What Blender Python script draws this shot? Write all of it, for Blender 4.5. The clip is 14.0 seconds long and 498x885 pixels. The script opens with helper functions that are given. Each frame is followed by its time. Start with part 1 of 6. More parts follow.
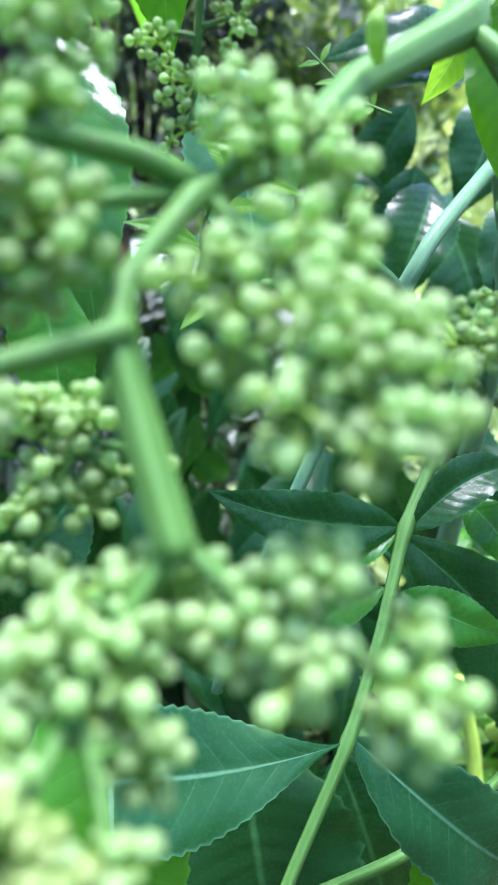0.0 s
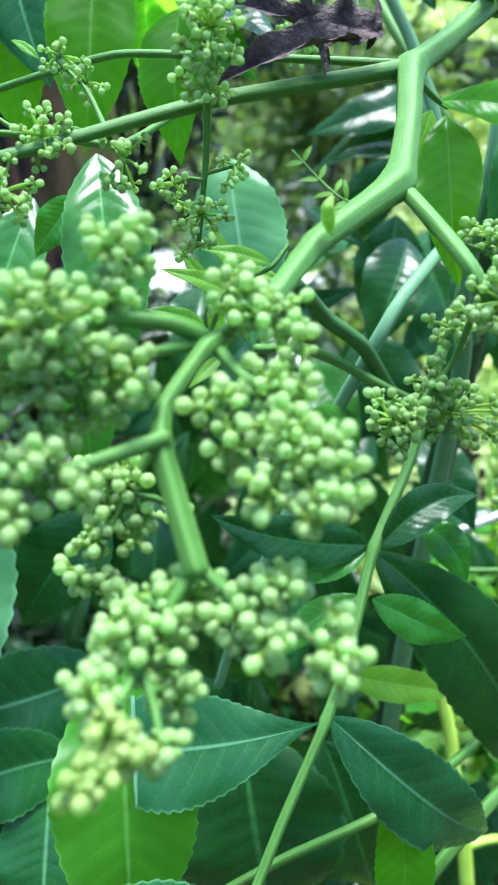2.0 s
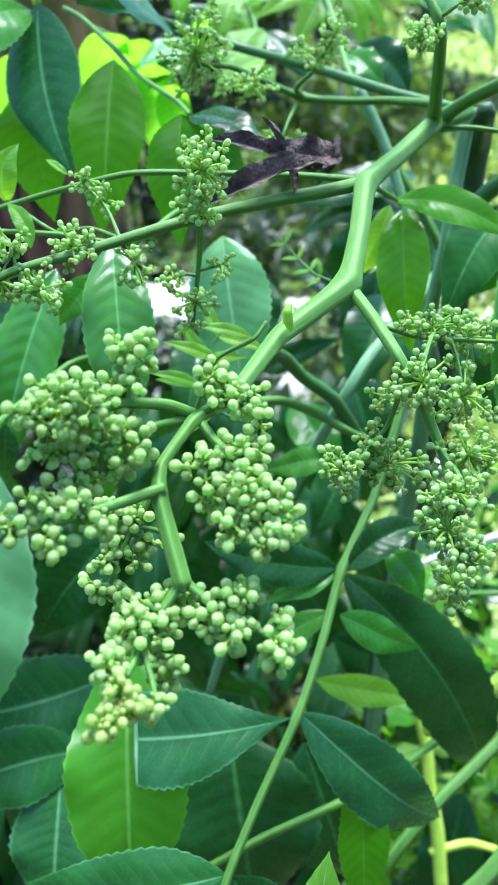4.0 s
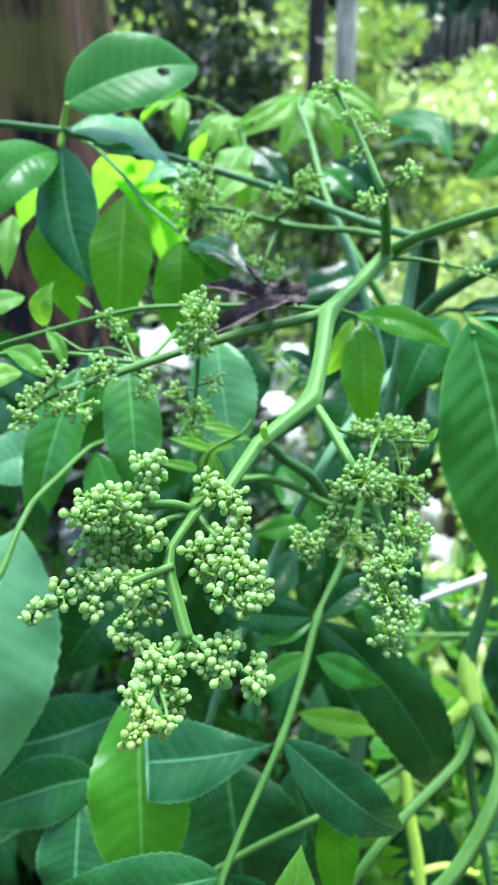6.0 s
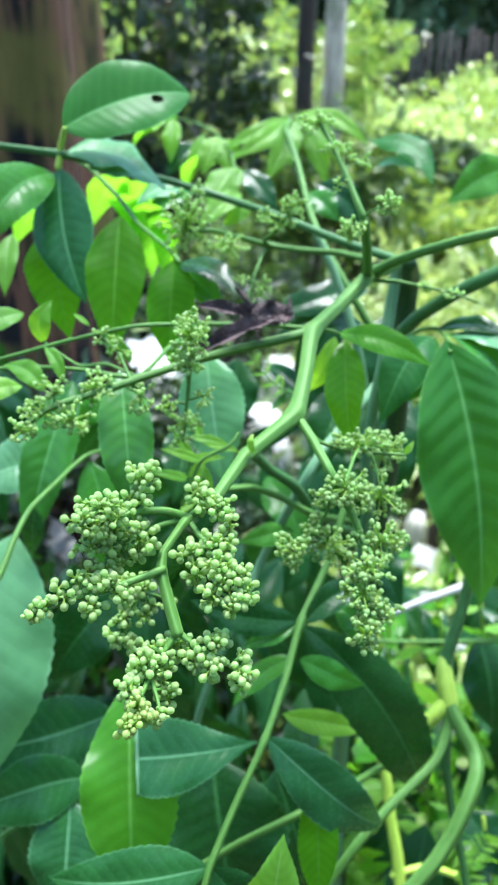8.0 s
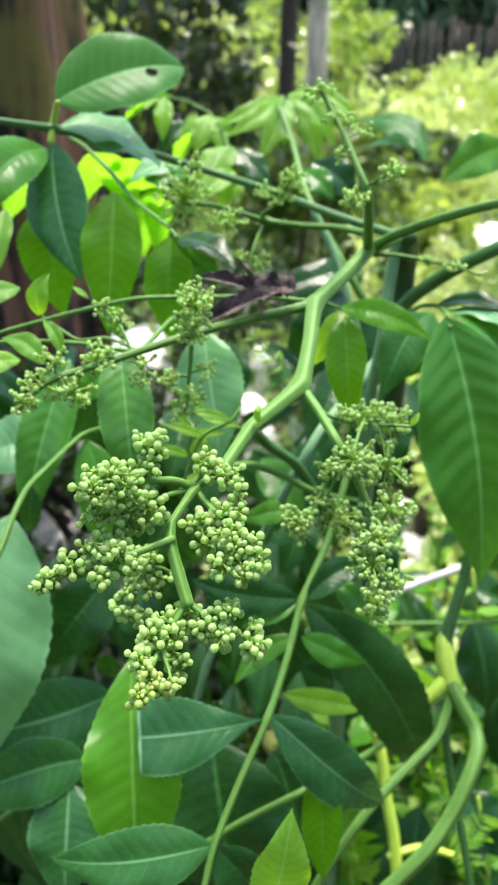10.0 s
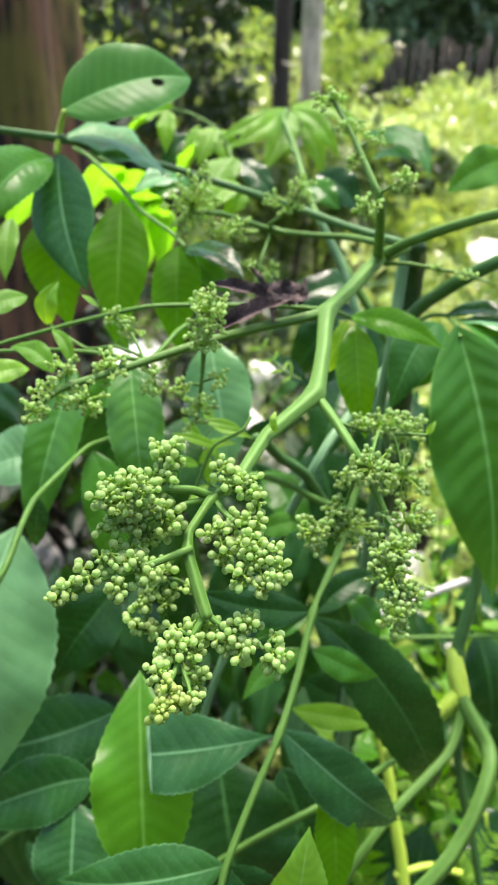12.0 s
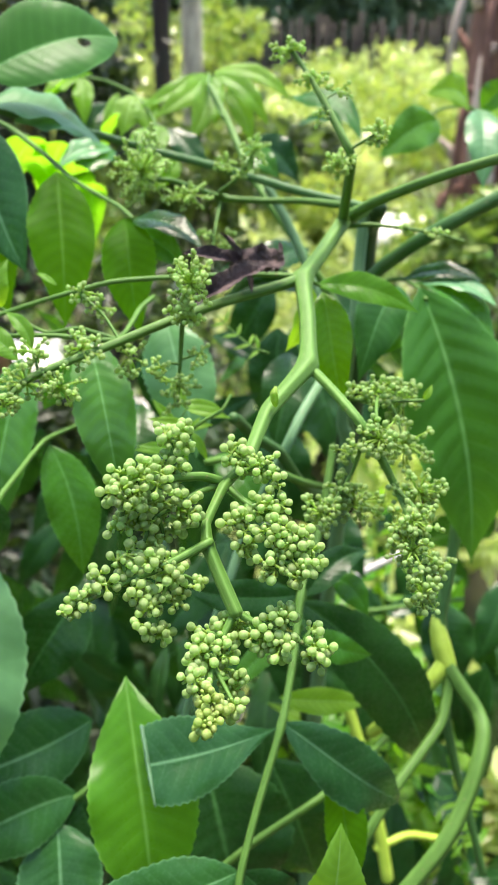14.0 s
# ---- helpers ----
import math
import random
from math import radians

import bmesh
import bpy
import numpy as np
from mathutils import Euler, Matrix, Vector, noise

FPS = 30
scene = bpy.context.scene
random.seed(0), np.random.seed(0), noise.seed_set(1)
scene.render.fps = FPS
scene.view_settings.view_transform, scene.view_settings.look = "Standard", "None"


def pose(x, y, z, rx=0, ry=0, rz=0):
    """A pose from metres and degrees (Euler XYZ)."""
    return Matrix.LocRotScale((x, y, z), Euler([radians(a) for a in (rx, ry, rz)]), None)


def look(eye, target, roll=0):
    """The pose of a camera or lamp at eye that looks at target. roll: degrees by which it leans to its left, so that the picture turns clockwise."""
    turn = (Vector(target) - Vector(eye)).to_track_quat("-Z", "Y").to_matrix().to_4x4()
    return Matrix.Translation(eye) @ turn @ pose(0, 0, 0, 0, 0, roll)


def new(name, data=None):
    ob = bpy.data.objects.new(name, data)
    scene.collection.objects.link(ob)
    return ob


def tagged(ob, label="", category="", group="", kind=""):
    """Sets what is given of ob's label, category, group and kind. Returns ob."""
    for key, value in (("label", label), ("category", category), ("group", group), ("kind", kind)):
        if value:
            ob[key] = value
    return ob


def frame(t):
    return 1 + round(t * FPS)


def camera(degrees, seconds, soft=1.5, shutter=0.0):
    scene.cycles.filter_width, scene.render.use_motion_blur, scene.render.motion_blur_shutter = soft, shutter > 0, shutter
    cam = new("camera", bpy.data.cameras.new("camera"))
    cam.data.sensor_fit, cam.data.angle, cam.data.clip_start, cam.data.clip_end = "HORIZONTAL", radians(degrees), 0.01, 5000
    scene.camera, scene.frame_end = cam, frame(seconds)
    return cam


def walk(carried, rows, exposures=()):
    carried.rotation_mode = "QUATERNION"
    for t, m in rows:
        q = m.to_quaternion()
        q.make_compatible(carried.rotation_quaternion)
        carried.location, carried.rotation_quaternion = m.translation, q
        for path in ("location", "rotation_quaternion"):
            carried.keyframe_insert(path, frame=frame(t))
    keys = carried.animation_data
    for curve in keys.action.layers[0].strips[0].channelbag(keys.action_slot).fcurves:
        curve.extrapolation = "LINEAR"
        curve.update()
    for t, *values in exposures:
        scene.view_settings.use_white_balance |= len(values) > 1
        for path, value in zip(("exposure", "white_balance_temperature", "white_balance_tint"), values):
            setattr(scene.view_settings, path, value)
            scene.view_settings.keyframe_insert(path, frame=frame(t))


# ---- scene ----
cam = camera(34.5, 14.0)
PATH = [
    (0, (0.0240, 0.0104, 1.3195), (0.0117, 1.1245, 0.6500), -0.1),
    (0.5, (0.0260, 0.0013, 1.3260), (0.0117, 1.1174, 0.6597), -0.7),
    (1, (0.0299, -0.0065, 1.3293), (0.0156, 1.1128, 0.6688), -0.7),
    (1.5, (0.0279, -0.0221, 1.3468), (0.0189, 1.0972, 0.6864), -0.5),
    (2, (0.0260, -0.0292, 1.3533), (0.0130, 1.0933, 0.6975), -0.3),
    (2.5, (0.0234, -0.0410, 1.3650), (0.0143, 1.0868, 0.7176), -0.1),
    (3, (0.0254, -0.0481, 1.3715), (0.0130, 1.0777, 0.7222), -0.3),
    (3.2, (0.0286, -0.0533, 1.3721), (0.0137, 1.0784, 0.7332), -0.1),
    (5.3, (0.0358, -0.1014, 1.4183), (0.0091, 1.0478, 0.8106), -0.1),
    (5.5, (0.0364, -0.1079, 1.4216), (0.0072, 1.0478, 0.8268), -0.4),
    (6, (0.0390, -0.1268, 1.4339), (0.0215, 1.0426, 0.8664), -0.3),
    (6.5, (0.0429, -0.1371, 1.4404), (0.0370, 1.0400, 0.8885), -0.3),
    (7, (0.0423, -0.1384, 1.4410), (0.0429, 1.0400, 0.8912), -0.2),
    (7.5, (0.0370, -0.1430, 1.4424), (0.0442, 1.0348, 0.8931), 0.3),
    (8, (0.0390, -0.1443, 1.4430), (0.0423, 1.0322, 0.8905), 0.5),
    (8.5, (0.0364, -0.1358, 1.4463), (0.0449, 1.0283, 0.8684), 0.8),
    (8.7, (0.0377, -0.1333, 1.4463), (0.0436, 1.0276, 0.8606), 0.7),
    (11, (0.0254, -0.1508, 1.4248), (0.0715, 1.0329, 0.8885), 0.7),
    (11.5, (0.0254, -0.1476, 1.4268), (0.0689, 1.0393, 0.8977), 0.8),
    (12, (0.0221, -0.1398, 1.4287), (0.0624, 1.0419, 0.8879), 0.8),
    (12.5, (0.0215, -0.1346, 1.4248), (0.0722, 1.0446, 0.8788), 0.4),
    (13, (0.0097, -0.1307, 1.4287), (0.0923, 1.0380, 0.8658), 0.6),
    (13.5, (-0.0007, -0.1216, 1.4268), (0.1294, 1.0361, 0.8502), 0.7),
    (14, (-0.0104, -0.1157, 1.4170), (0.1820, 1.0400, 0.8528), -0.3),
]
cam.data.dof.use_dof = True
cam.data.dof.focus_distance = 0.225
cam.data.dof.aperture_fstop = 26.0
EXPOSURES = [(0, 2.5, 5500, 25), (0.5, 2.47, 5550, 18), (1, 2.46, 5650, 10), (2, 2.45, 5720, 6), (5.5, 2.44, 5750, 8), (8.7, 2.39, 6080, 10), (10.8, 2.25, 7450, 16), (12, 2.22, 7450, 16), (14, 2.26, 7450, 16)]
walk(cam, [(t, look(eye, target, roll)) for t, eye, target, roll in PATH], EXPOSURES)

# ---- world and sun ----
SUN_UP, SUN_ROUND = 75.0, 8.0   # degrees above the horizon, degrees from +y towards +x
world = bpy.data.worlds.new("sky")
scene.world = world
world.use_nodes = True
wn = world.node_tree.nodes
sky = wn.new("ShaderNodeTexSky")
sky.sky_type = "NISHITA"
sky.sun_disc = False
sky.sun_elevation, sky.sun_rotation = radians(SUN_UP), radians(SUN_ROUND)
wn["Background"].inputs["Strength"].default_value = 0.11
world.node_tree.links.new(sky.outputs["Color"], wn["Background"].inputs["Color"])

sun = new("sun", bpy.data.lights.new("sun", "SUN"))
sun.data.energy, sun.data.angle, sun.data.color = 2.5, radians(26), (1.0, 0.98, 0.93)
to_sun = Vector((math.sin(radians(SUN_ROUND)) * math.cos(radians(SUN_UP)),
                 math.cos(radians(SUN_ROUND)) * math.cos(radians(SUN_UP)), math.sin(radians(SUN_UP))))
sun.matrix_world = look(to_sun * 20, (0, 0, 0))


# ---- materials ----
class Nodes:
    """A material's node tree, with short calls."""

    def __init__(self, name):
        self.mat = bpy.data.materials.new(name)
        self.mat.use_nodes = True
        self.tree = self.mat.node_tree
        self.bsdf = self.tree.nodes["Principled BSDF"]
        self.out = self.tree.nodes["Material Output"]

    def add(self, kind, **values):
        n = self.tree.nodes.new(kind)
        for k, v in values.items():
            if k in n.inputs:
                n.inputs[k].default_value = v
        return n

    def link(self, a, b):
        self.tree.links.new(a, b)

    def math(self, op, a, b=None):
        n = self.tree.nodes.new("ShaderNodeMath")
        n.operation = op
        for i, v in enumerate((a, b)):
            if v is None:
                continue
            if isinstance(v, (int, float)):
                n.inputs[i].default_value = v
            else:
                self.link(v, n.inputs[i])
        return n.outputs[0]

    def span(self, value, a, b, c, d):
        n = self.add("ShaderNodeMapRange", **{"From Min": a, "From Max": b, "To Min": c, "To Max": d})
        self.link(value, n.inputs["Value"])
        return n.outputs["Result"]

    def mix(self, fac, a, b):
        n = self.tree.nodes.new("ShaderNodeMix")
        n.data_type = "RGBA"
        for v, i in ((fac, 0), (a, 6), (b, 7)):
            if isinstance(v, tuple):
                n.inputs[i].default_value = (*v, 1)
            elif isinstance(v, (int, float)):
                n.inputs[i].default_value = v
            else:
                self.link(v, n.inputs[i])
        return n.outputs[2]

    def noise(self, scale, detail=3.0, rough=0.55):
        n = self.add("ShaderNodeTexNoise", Scale=scale, Detail=detail, Roughness=rough)
        c = self.tree.nodes.new("ShaderNodeTexCoord")
        self.link(c.outputs["Object"], n.inputs["Vector"])
        return n.outputs["Fac"]

    def bump(self, height, strength, distance):
        n = self.add("ShaderNodeBump", Strength=strength, Distance=distance)
        self.link(height, n.inputs["Height"])
        self.link(n.outputs["Normal"], self.bsdf.inputs["Normal"])
        return n.outputs["Normal"]


def leaf_material(name, base, vein, through_light, amount, rough=0.3, spread=0.18, gloss=0.3):
    """A broad leaf: midrib and side veins from the leaf's own coordinates, blotches, gloss, and light passing through the blade."""
    m = Nodes(name)
    uv = m.tree.nodes.new("ShaderNodeUVMap")
    sep = m.tree.nodes.new("ShaderNodeSeparateXYZ")
    m.link(uv.outputs["UV"], sep.inputs["Vector"])
    across = m.math("ABSOLUTE", m.math("MULTIPLY", m.math("SUBTRACT", sep.outputs["X"], 0.5), 2.0))
    along = sep.outputs["Y"]
    rib = m.span(across, 0.014, 0.05, 1.0, 0.0)
    wave = m.math("FRACT", m.math("MULTIPLY", m.math("SUBTRACT", along, m.math("MULTIPLY", m.math("POWER", across, 1.3), 0.13)), 12.0))
    off = m.math("ABSOLUTE", m.math("SUBTRACT", wave, 0.5))
    side = m.math("MULTIPLY", m.span(off, 0.0, 0.06, 0.42, 0.0), m.span(across, 0.5, 0.95, 1.0, 0.15))
    veins = m.math("MAXIMUM", rib, side)
    blotch = m.noise(55.0, 4.0)
    fine = m.noise(700.0, 2.0)
    info = m.tree.nodes.new("ShaderNodeObjectInfo")
    dark = tuple(c * 0.72 for c in base)
    colour = m.mix(m.span(blotch, 0.3, 0.7, 0.0, 1.0), dark, base)
    colour = m.mix(m.math("MAXIMUM", m.math("MULTIPLY", rib, 0.88), m.math("MULTIPLY", side, 0.4)), colour, tuple(min(1.0, c * 1.1) for c in vein))
    colour = m.mix(m.span(across, 0.95, 1.0, 0.0, 0.55), colour, tuple(min(1.0, c * 1.3) for c in vein))
    hsv = m.add("ShaderNodeHueSaturation")
    m.link(m.span(info.outputs["Random"], 0, 1, 1 - spread, 1 + spread), hsv.inputs["Value"])
    m.link(m.span(info.outputs["Random"], 0, 1, 0.512, 0.49), hsv.inputs["Hue"])
    m.link(colour, hsv.inputs["Color"])
    m.link(hsv.outputs["Color"], m.bsdf.inputs["Base Color"])
    m.link(m.span(fine, 0.3, 0.7, rough - 0.05, rough + 0.09), m.bsdf.inputs["Roughness"])
    height = m.math("ADD", m.math("MULTIPLY", m.math("MULTIPLY", m.math("POWER", off, 0.5), m.span(across, 0.1, 1.0, 1.0, 0.35)), 1.5), m.math("MULTIPLY", fine, 0.12))
    normal = m.bump(m.math("SUBTRACT", height, m.math("MULTIPLY", rib, 0.8)), 0.3, 0.00025)
    glow = m.add("ShaderNodeBsdfTranslucent", Color=(*through_light, 1))
    clear = m.mix(m.span(blotch, 0.3, 0.7, 0.0, 1.0), tuple(c * 0.8 for c in through_light), through_light)
    clear = m.mix(m.span(off, 0.15, 0.5, 0.0, 0.35), clear, tuple(c * 0.6 for c in through_light))
    m.link(m.mix(m.math("MULTIPLY", veins, 0.55), clear, tuple(c * 1.15 for c in vein)), glow.inputs["Color"])
    m.link(normal, glow.inputs["Normal"])
    both = m.add("ShaderNodeMixShader", Fac=amount)
    m.link(m.bsdf.outputs["BSDF"], both.inputs[1])
    m.link(glow.outputs["BSDF"], both.inputs[2])
    m.bsdf.inputs["Coat Weight"].default_value, m.bsdf.inputs["Coat Roughness"].default_value = 0.0, 0.2
    m.bsdf.inputs["Specular IOR Level"].default_value = gloss
    m.link(both.outputs["Shader"], m.out.inputs["Surface"])
    return m.mat


def plain_material(name, a, b, scale, rough, relief=0.3, depth=0.001, fine=4.0, spread=0.1):
    """Two tones blended by noise at two scales, with relief from the same noise."""
    m = Nodes(name)
    n1, n2 = m.noise(scale, 5.0), m.noise(scale * fine, 4.0)
    fac = m.math("ADD", m.math("MULTIPLY", n1, 0.65), m.math("MULTIPLY", n2, 0.35))
    hsv = m.add("ShaderNodeHueSaturation")
    info = m.tree.nodes.new("ShaderNodeObjectInfo")
    m.link(m.span(info.outputs["Random"], 0, 1, 1 - spread, 1 + spread), hsv.inputs["Value"])
    m.link(m.mix(m.span(fac, 0.36, 0.64, 0, 1), a, b), hsv.inputs["Color"])
    m.link(hsv.outputs["Color"], m.bsdf.inputs["Base Color"])
    m.link(m.span(n2, 0.3, 0.7, rough - 0.06, rough + 0.1), m.bsdf.inputs["Roughness"])
    m.bsdf.inputs["Specular IOR Level"].default_value = 0.35
    m.bump(fac, relief, depth)
    return m.mat


def stem_material(name, a, b, rough, ridge=0.36):
    """A ribbed green stem: highlights painted as pale ridges, shade as darker grooves along it, streaks, blotches and
    small scars.
    """
    m = Nodes(name)
    uv = m.tree.nodes.new("ShaderNodeUVMap")
    sep = m.tree.nodes.new("ShaderNodeSeparateXYZ")
    m.link(uv.outputs["UV"], sep.inputs["Vector"])
    ridges = m.math("COSINE", m.math("MULTIPLY", sep.outputs["X"], 10 * math.pi))
    both = m.tree.nodes.new("ShaderNodeCombineXYZ")
    m.link(m.math("MULTIPLY", sep.outputs["X"], 26.0), both.inputs["X"])
    m.link(m.math("MULTIPLY", sep.outputs["Y"], 90.0), both.inputs["Y"])
    streak = m.add("ShaderNodeTexNoise", Scale=1.0, Detail=4.0, Roughness=0.6)
    m.link(both.outputs["Vector"], streak.inputs["Vector"])
    blotch, fine = m.noise(130.0, 4.0), m.noise(1500.0, 2.0)
    info = m.tree.nodes.new("ShaderNodeObjectInfo")
    hsv = m.add("ShaderNodeHueSaturation")
    fac = m.math("ADD", m.math("MULTIPLY", m.span(streak.outputs["Fac"], 0.3, 0.7, 0, 1), 0.55), m.math("MULTIPLY", m.span(blotch, 0.3, 0.7, 0, 1), 0.45))
    colour = m.mix(fac, a, b)
    colour = m.mix(m.span(ridges, 0.35, 1.0, 0.0, ridge), colour, tuple(min(1.0, c * 1.45 + 0.02) for c in b))
    colour = m.mix(m.span(ridges, -0.3, -1.0, 0.0, 0.25), colour, tuple(c * 0.7 for c in a))
    colour = m.mix(m.span(m.noise(420.0, 1.0), 0.70, 0.76, 0.0, 0.6), colour, (0.2, 0.2, 0.08))
    m.link(m.span(info.outputs["Random"], 0, 1, 0.9, 1.1), hsv.inputs["Value"])
    m.link(colour, hsv.inputs["Color"])
    m.link(hsv.outputs["Color"], m.bsdf.inputs["Base Color"])
    m.link(m.span(fine, 0.3, 0.7, rough - 0.08, rough + 0.1), m.bsdf.inputs["Roughness"])
    m.bsdf.inputs["Specular IOR Level"].default_value = 0.4
    m.bump(m.math("ADD", streak.outputs["Fac"], m.math("MULTIPLY", fine, 0.3)), 0.35, 0.0004)
    return m.mat


def bud_material(name, a, b, rough):
    """Soft plant tissue: two tones, fine grain, and some light passing through."""
    m = Nodes(name)
    n1, n2 = m.noise(420.0, 3.0), m.noise(2600.0, 2.0)
    hsv = m.add("ShaderNodeHueSaturation")
    info = m.tree.nodes.new("ShaderNodeObjectInfo")
    geo = m.tree.nodes.new("ShaderNodeNewGeometry")
    rnd = m.math("FRACT", m.math("ADD", info.outputs["Random"], geo.outputs["Random Per Island"]))
    m.link(m.span(rnd, 0, 1, 0.88, 1.1), hsv.inputs["Value"])
    m.link(m.span(rnd, 0, 1, 0.497, 0.508), hsv.inputs["Hue"])
    m.link(m.mix(m.span(n1, 0.36, 0.64, 0, 1), a, b), hsv.inputs["Color"])
    m.link(hsv.outputs["Color"], m.bsdf.inputs["Base Color"])
    m.bsdf.inputs["Roughness"].default_value = rough
    normal = m.bump(m.math("ADD", n2, m.math("MULTIPLY", n1, 1.6)), 0.4, 0.00018)
    glow = m.add("ShaderNodeBsdfTranslucent")
    m.link(hsv.outputs["Color"], glow.inputs["Color"])
    m.link(normal, glow.inputs["Normal"])
    both = m.add("ShaderNodeMixShader", Fac=0.6)
    m.link(m.bsdf.outputs["BSDF"], both.inputs[1])
    m.link(glow.outputs["BSDF"], both.inputs[2])
    m.link(both.outputs["Shader"], m.out.inputs["Surface"])
    return m.mat


def scatter_material(name, base, other, through_light, amount, rough=0.45, uneven=1.0):
    """Leaves of bushes: every leaf has its own tone."""
    m = Nodes(name)
    geo = m.tree.nodes.new("ShaderNodeNewGeometry")
    rnd = geo.outputs["Random Per Island"]
    colour = m.mix(m.math("POWER", rnd, uneven), base, other)
    colour = m.mix(m.span(m.noise(9.0), 0.3, 0.7, 0, 0.45), colour, tuple(c * 0.6 for c in base))
    hsv = m.add("ShaderNodeHueSaturation")
    info = m.tree.nodes.new("ShaderNodeObjectInfo")
    m.link(m.span(info.outputs["Random"], 0, 1, 0.55, 1.25), hsv.inputs["Value"])
    m.link(colour, hsv.inputs["Color"])
    m.link(hsv.outputs["Color"], m.bsdf.inputs["Base Color"])
    m.bsdf.inputs["Roughness"].default_value = rough
    glow = m.add("ShaderNodeBsdfTranslucent", Color=(*through_light, 1))
    both = m.add("ShaderNodeMixShader", Fac=amount)
    m.link(m.bsdf.outputs["BSDF"], both.inputs[1])
    m.link(glow.outputs["BSDF"], both.inputs[2])
    m.link(both.outputs["Shader"], m.out.inputs["Surface"])
    return m.mat


def bark_material(name, a, b, moss, rough=0.85, stretch=0.12, scale=16.0, moss_at=0.6, edge=0.12):
    """Bark with upright furrows and patches of another tone."""
    m = Nodes(name)
    c = m.tree.nodes.new("ShaderNodeTexCoord")
    mp = m.tree.nodes.new("ShaderNodeMapping")
    mp.inputs["Scale"].default_value = (1, 1, stretch)
    m.link(c.outputs["Object"], mp.inputs["Vector"])
    n = m.add("ShaderNodeTexNoise", Scale=scale, Detail=6.0, Roughness=0.65)
    m.link(mp.outputs["Vector"], n.inputs["Vector"])
    big = m.noise(3.2, 3.0)
    colour = m.mix(m.span(n.outputs["Fac"], 0.5 - edge, 0.5 + edge, 0, 1), a, b)
    colour = m.mix(m.span(big, moss_at - 0.06, moss_at + 0.06, 0, 0.8), colour, moss)
    m.link(colour, m.bsdf.inputs["Base Color"])
    m.bsdf.inputs["Roughness"].default_value = rough
    m.bump(n.outputs["Fac"], 0.8, 0.012)
    return m.mat


LEAF = leaf_material("leaf_green", (0.052, 0.22, 0.026), (0.12, 0.34, 0.085), (0.17, 0.48, 0.015), 0.36, 0.25)
# for older dark leaves, and darkened to stand in for shade deep inside
LEAF_DARK = leaf_material("leaf_dark_and_shaded_green", (0.016, 0.078, 0.015), (0.05, 0.17, 0.045), (0.045, 0.19, 0.012), 0.2, 0.25)
LEAF_YOUNG = leaf_material("leaf_young", (0.18, 0.42, 0.055), (0.3, 0.55, 0.15), (0.38, 0.75, 0.02), 0.5, 0.42)
# translucency raised so that these leaves look lit from behind
LEAF_GLOW = leaf_material("leaf_glow_green", (0.05, 0.2, 0.012), (0.15, 0.38, 0.05), (0.24, 0.62, 0.012), 0.72, 0.42, gloss=0.06)
LEAF_LIGHT = leaf_material("leaf_light_green", (0.09, 0.34, 0.026), (0.22, 0.52, 0.09), (0.26, 0.68, 0.02), 0.5, 0.3)
LEAF_PALE = leaf_material("leaf_pale", (0.16, 0.41, 0.175), (0.27, 0.54, 0.27), (0.2, 0.52, 0.1), 0.32, 0.33)
LEAF_COOL = leaf_material("leaf_cool_green", (0.048, 0.185, 0.042), (0.15, 0.38, 0.13), (0.12, 0.4, 0.03), 0.32, 0.36, gloss=0.13)
LEAF_QUILTED = leaf_material("leaf_quilted_green", (0.05, 0.2, 0.028), (0.17, 0.42, 0.11), (0.14, 0.44, 0.02), 0.34, 0.3, gloss=0.3)
LEAF_GLOSSY = leaf_material("leaf_glossy_green", (0.045, 0.19, 0.03), (0.12, 0.34, 0.1), (0.13, 0.42, 0.02), 0.3, 0.17, gloss=0.5)
LEAF_THIN_GLOSSY = leaf_material("leaf_thin_glossy_green", (0.08, 0.26, 0.012), (0.22, 0.48, 0.06), (0.28, 0.66, 0.012), 0.66, 0.26, gloss=0.35)
# bright yellow-green copy of the leaf colour, with the sun's glow put in
LEAF_SUNLIT = leaf_material("leaf_sunlit_yellow_green", (0.16, 0.42, 0.02), (0.26, 0.52, 0.08), (0.31, 0.74, 0.025), 0.7, 0.45, gloss=0.1)
LEAF_BLUE = leaf_material("leaf_bluish_green", (0.03, 0.136, 0.036), (0.15, 0.36, 0.16), (0.06, 0.26, 0.025), 0.26, 0.23)
STEM = stem_material("green_stem", (0.05, 0.155, 0.017), (0.1, 0.235, 0.038), 0.6)
STEM_DARK = stem_material("deep_green_stem", (0.035, 0.12, 0.025), (0.06, 0.18, 0.04), 0.45, 0.06)
STEM_DEEP = stem_material("blackish_green_stem", (0.012, 0.045, 0.01), (0.026, 0.085, 0.018), 0.5, 0.06)
STEM_GREY = stem_material("bluish_stem", (0.1, 0.24, 0.11), (0.16, 0.33, 0.16), 0.5, 0.14)
STEM_YELLOW = stem_material("yellow_green_stem", (0.32, 0.52, 0.045), (0.5, 0.68, 0.1), 0.45, 0.06)
BUD = bud_material("bud_green", (0.41, 0.61, 0.2), (0.58, 0.76, 0.35), 0.6)
# darkened copy of the bud colour for a head that gets less light
BUD_SHADED = bud_material("shaded_bud_green", (0.33, 0.51, 0.17), (0.48, 0.66, 0.29), 0.6)
BUD_CUP = bud_material("bud_cup_green", (0.32, 0.5, 0.07), (0.5, 0.62, 0.14), 0.5)
BUD_TIP = bud_material("bud_tip_yellow", (0.38, 0.55, 0.14), (0.58, 0.7, 0.26), 0.5)
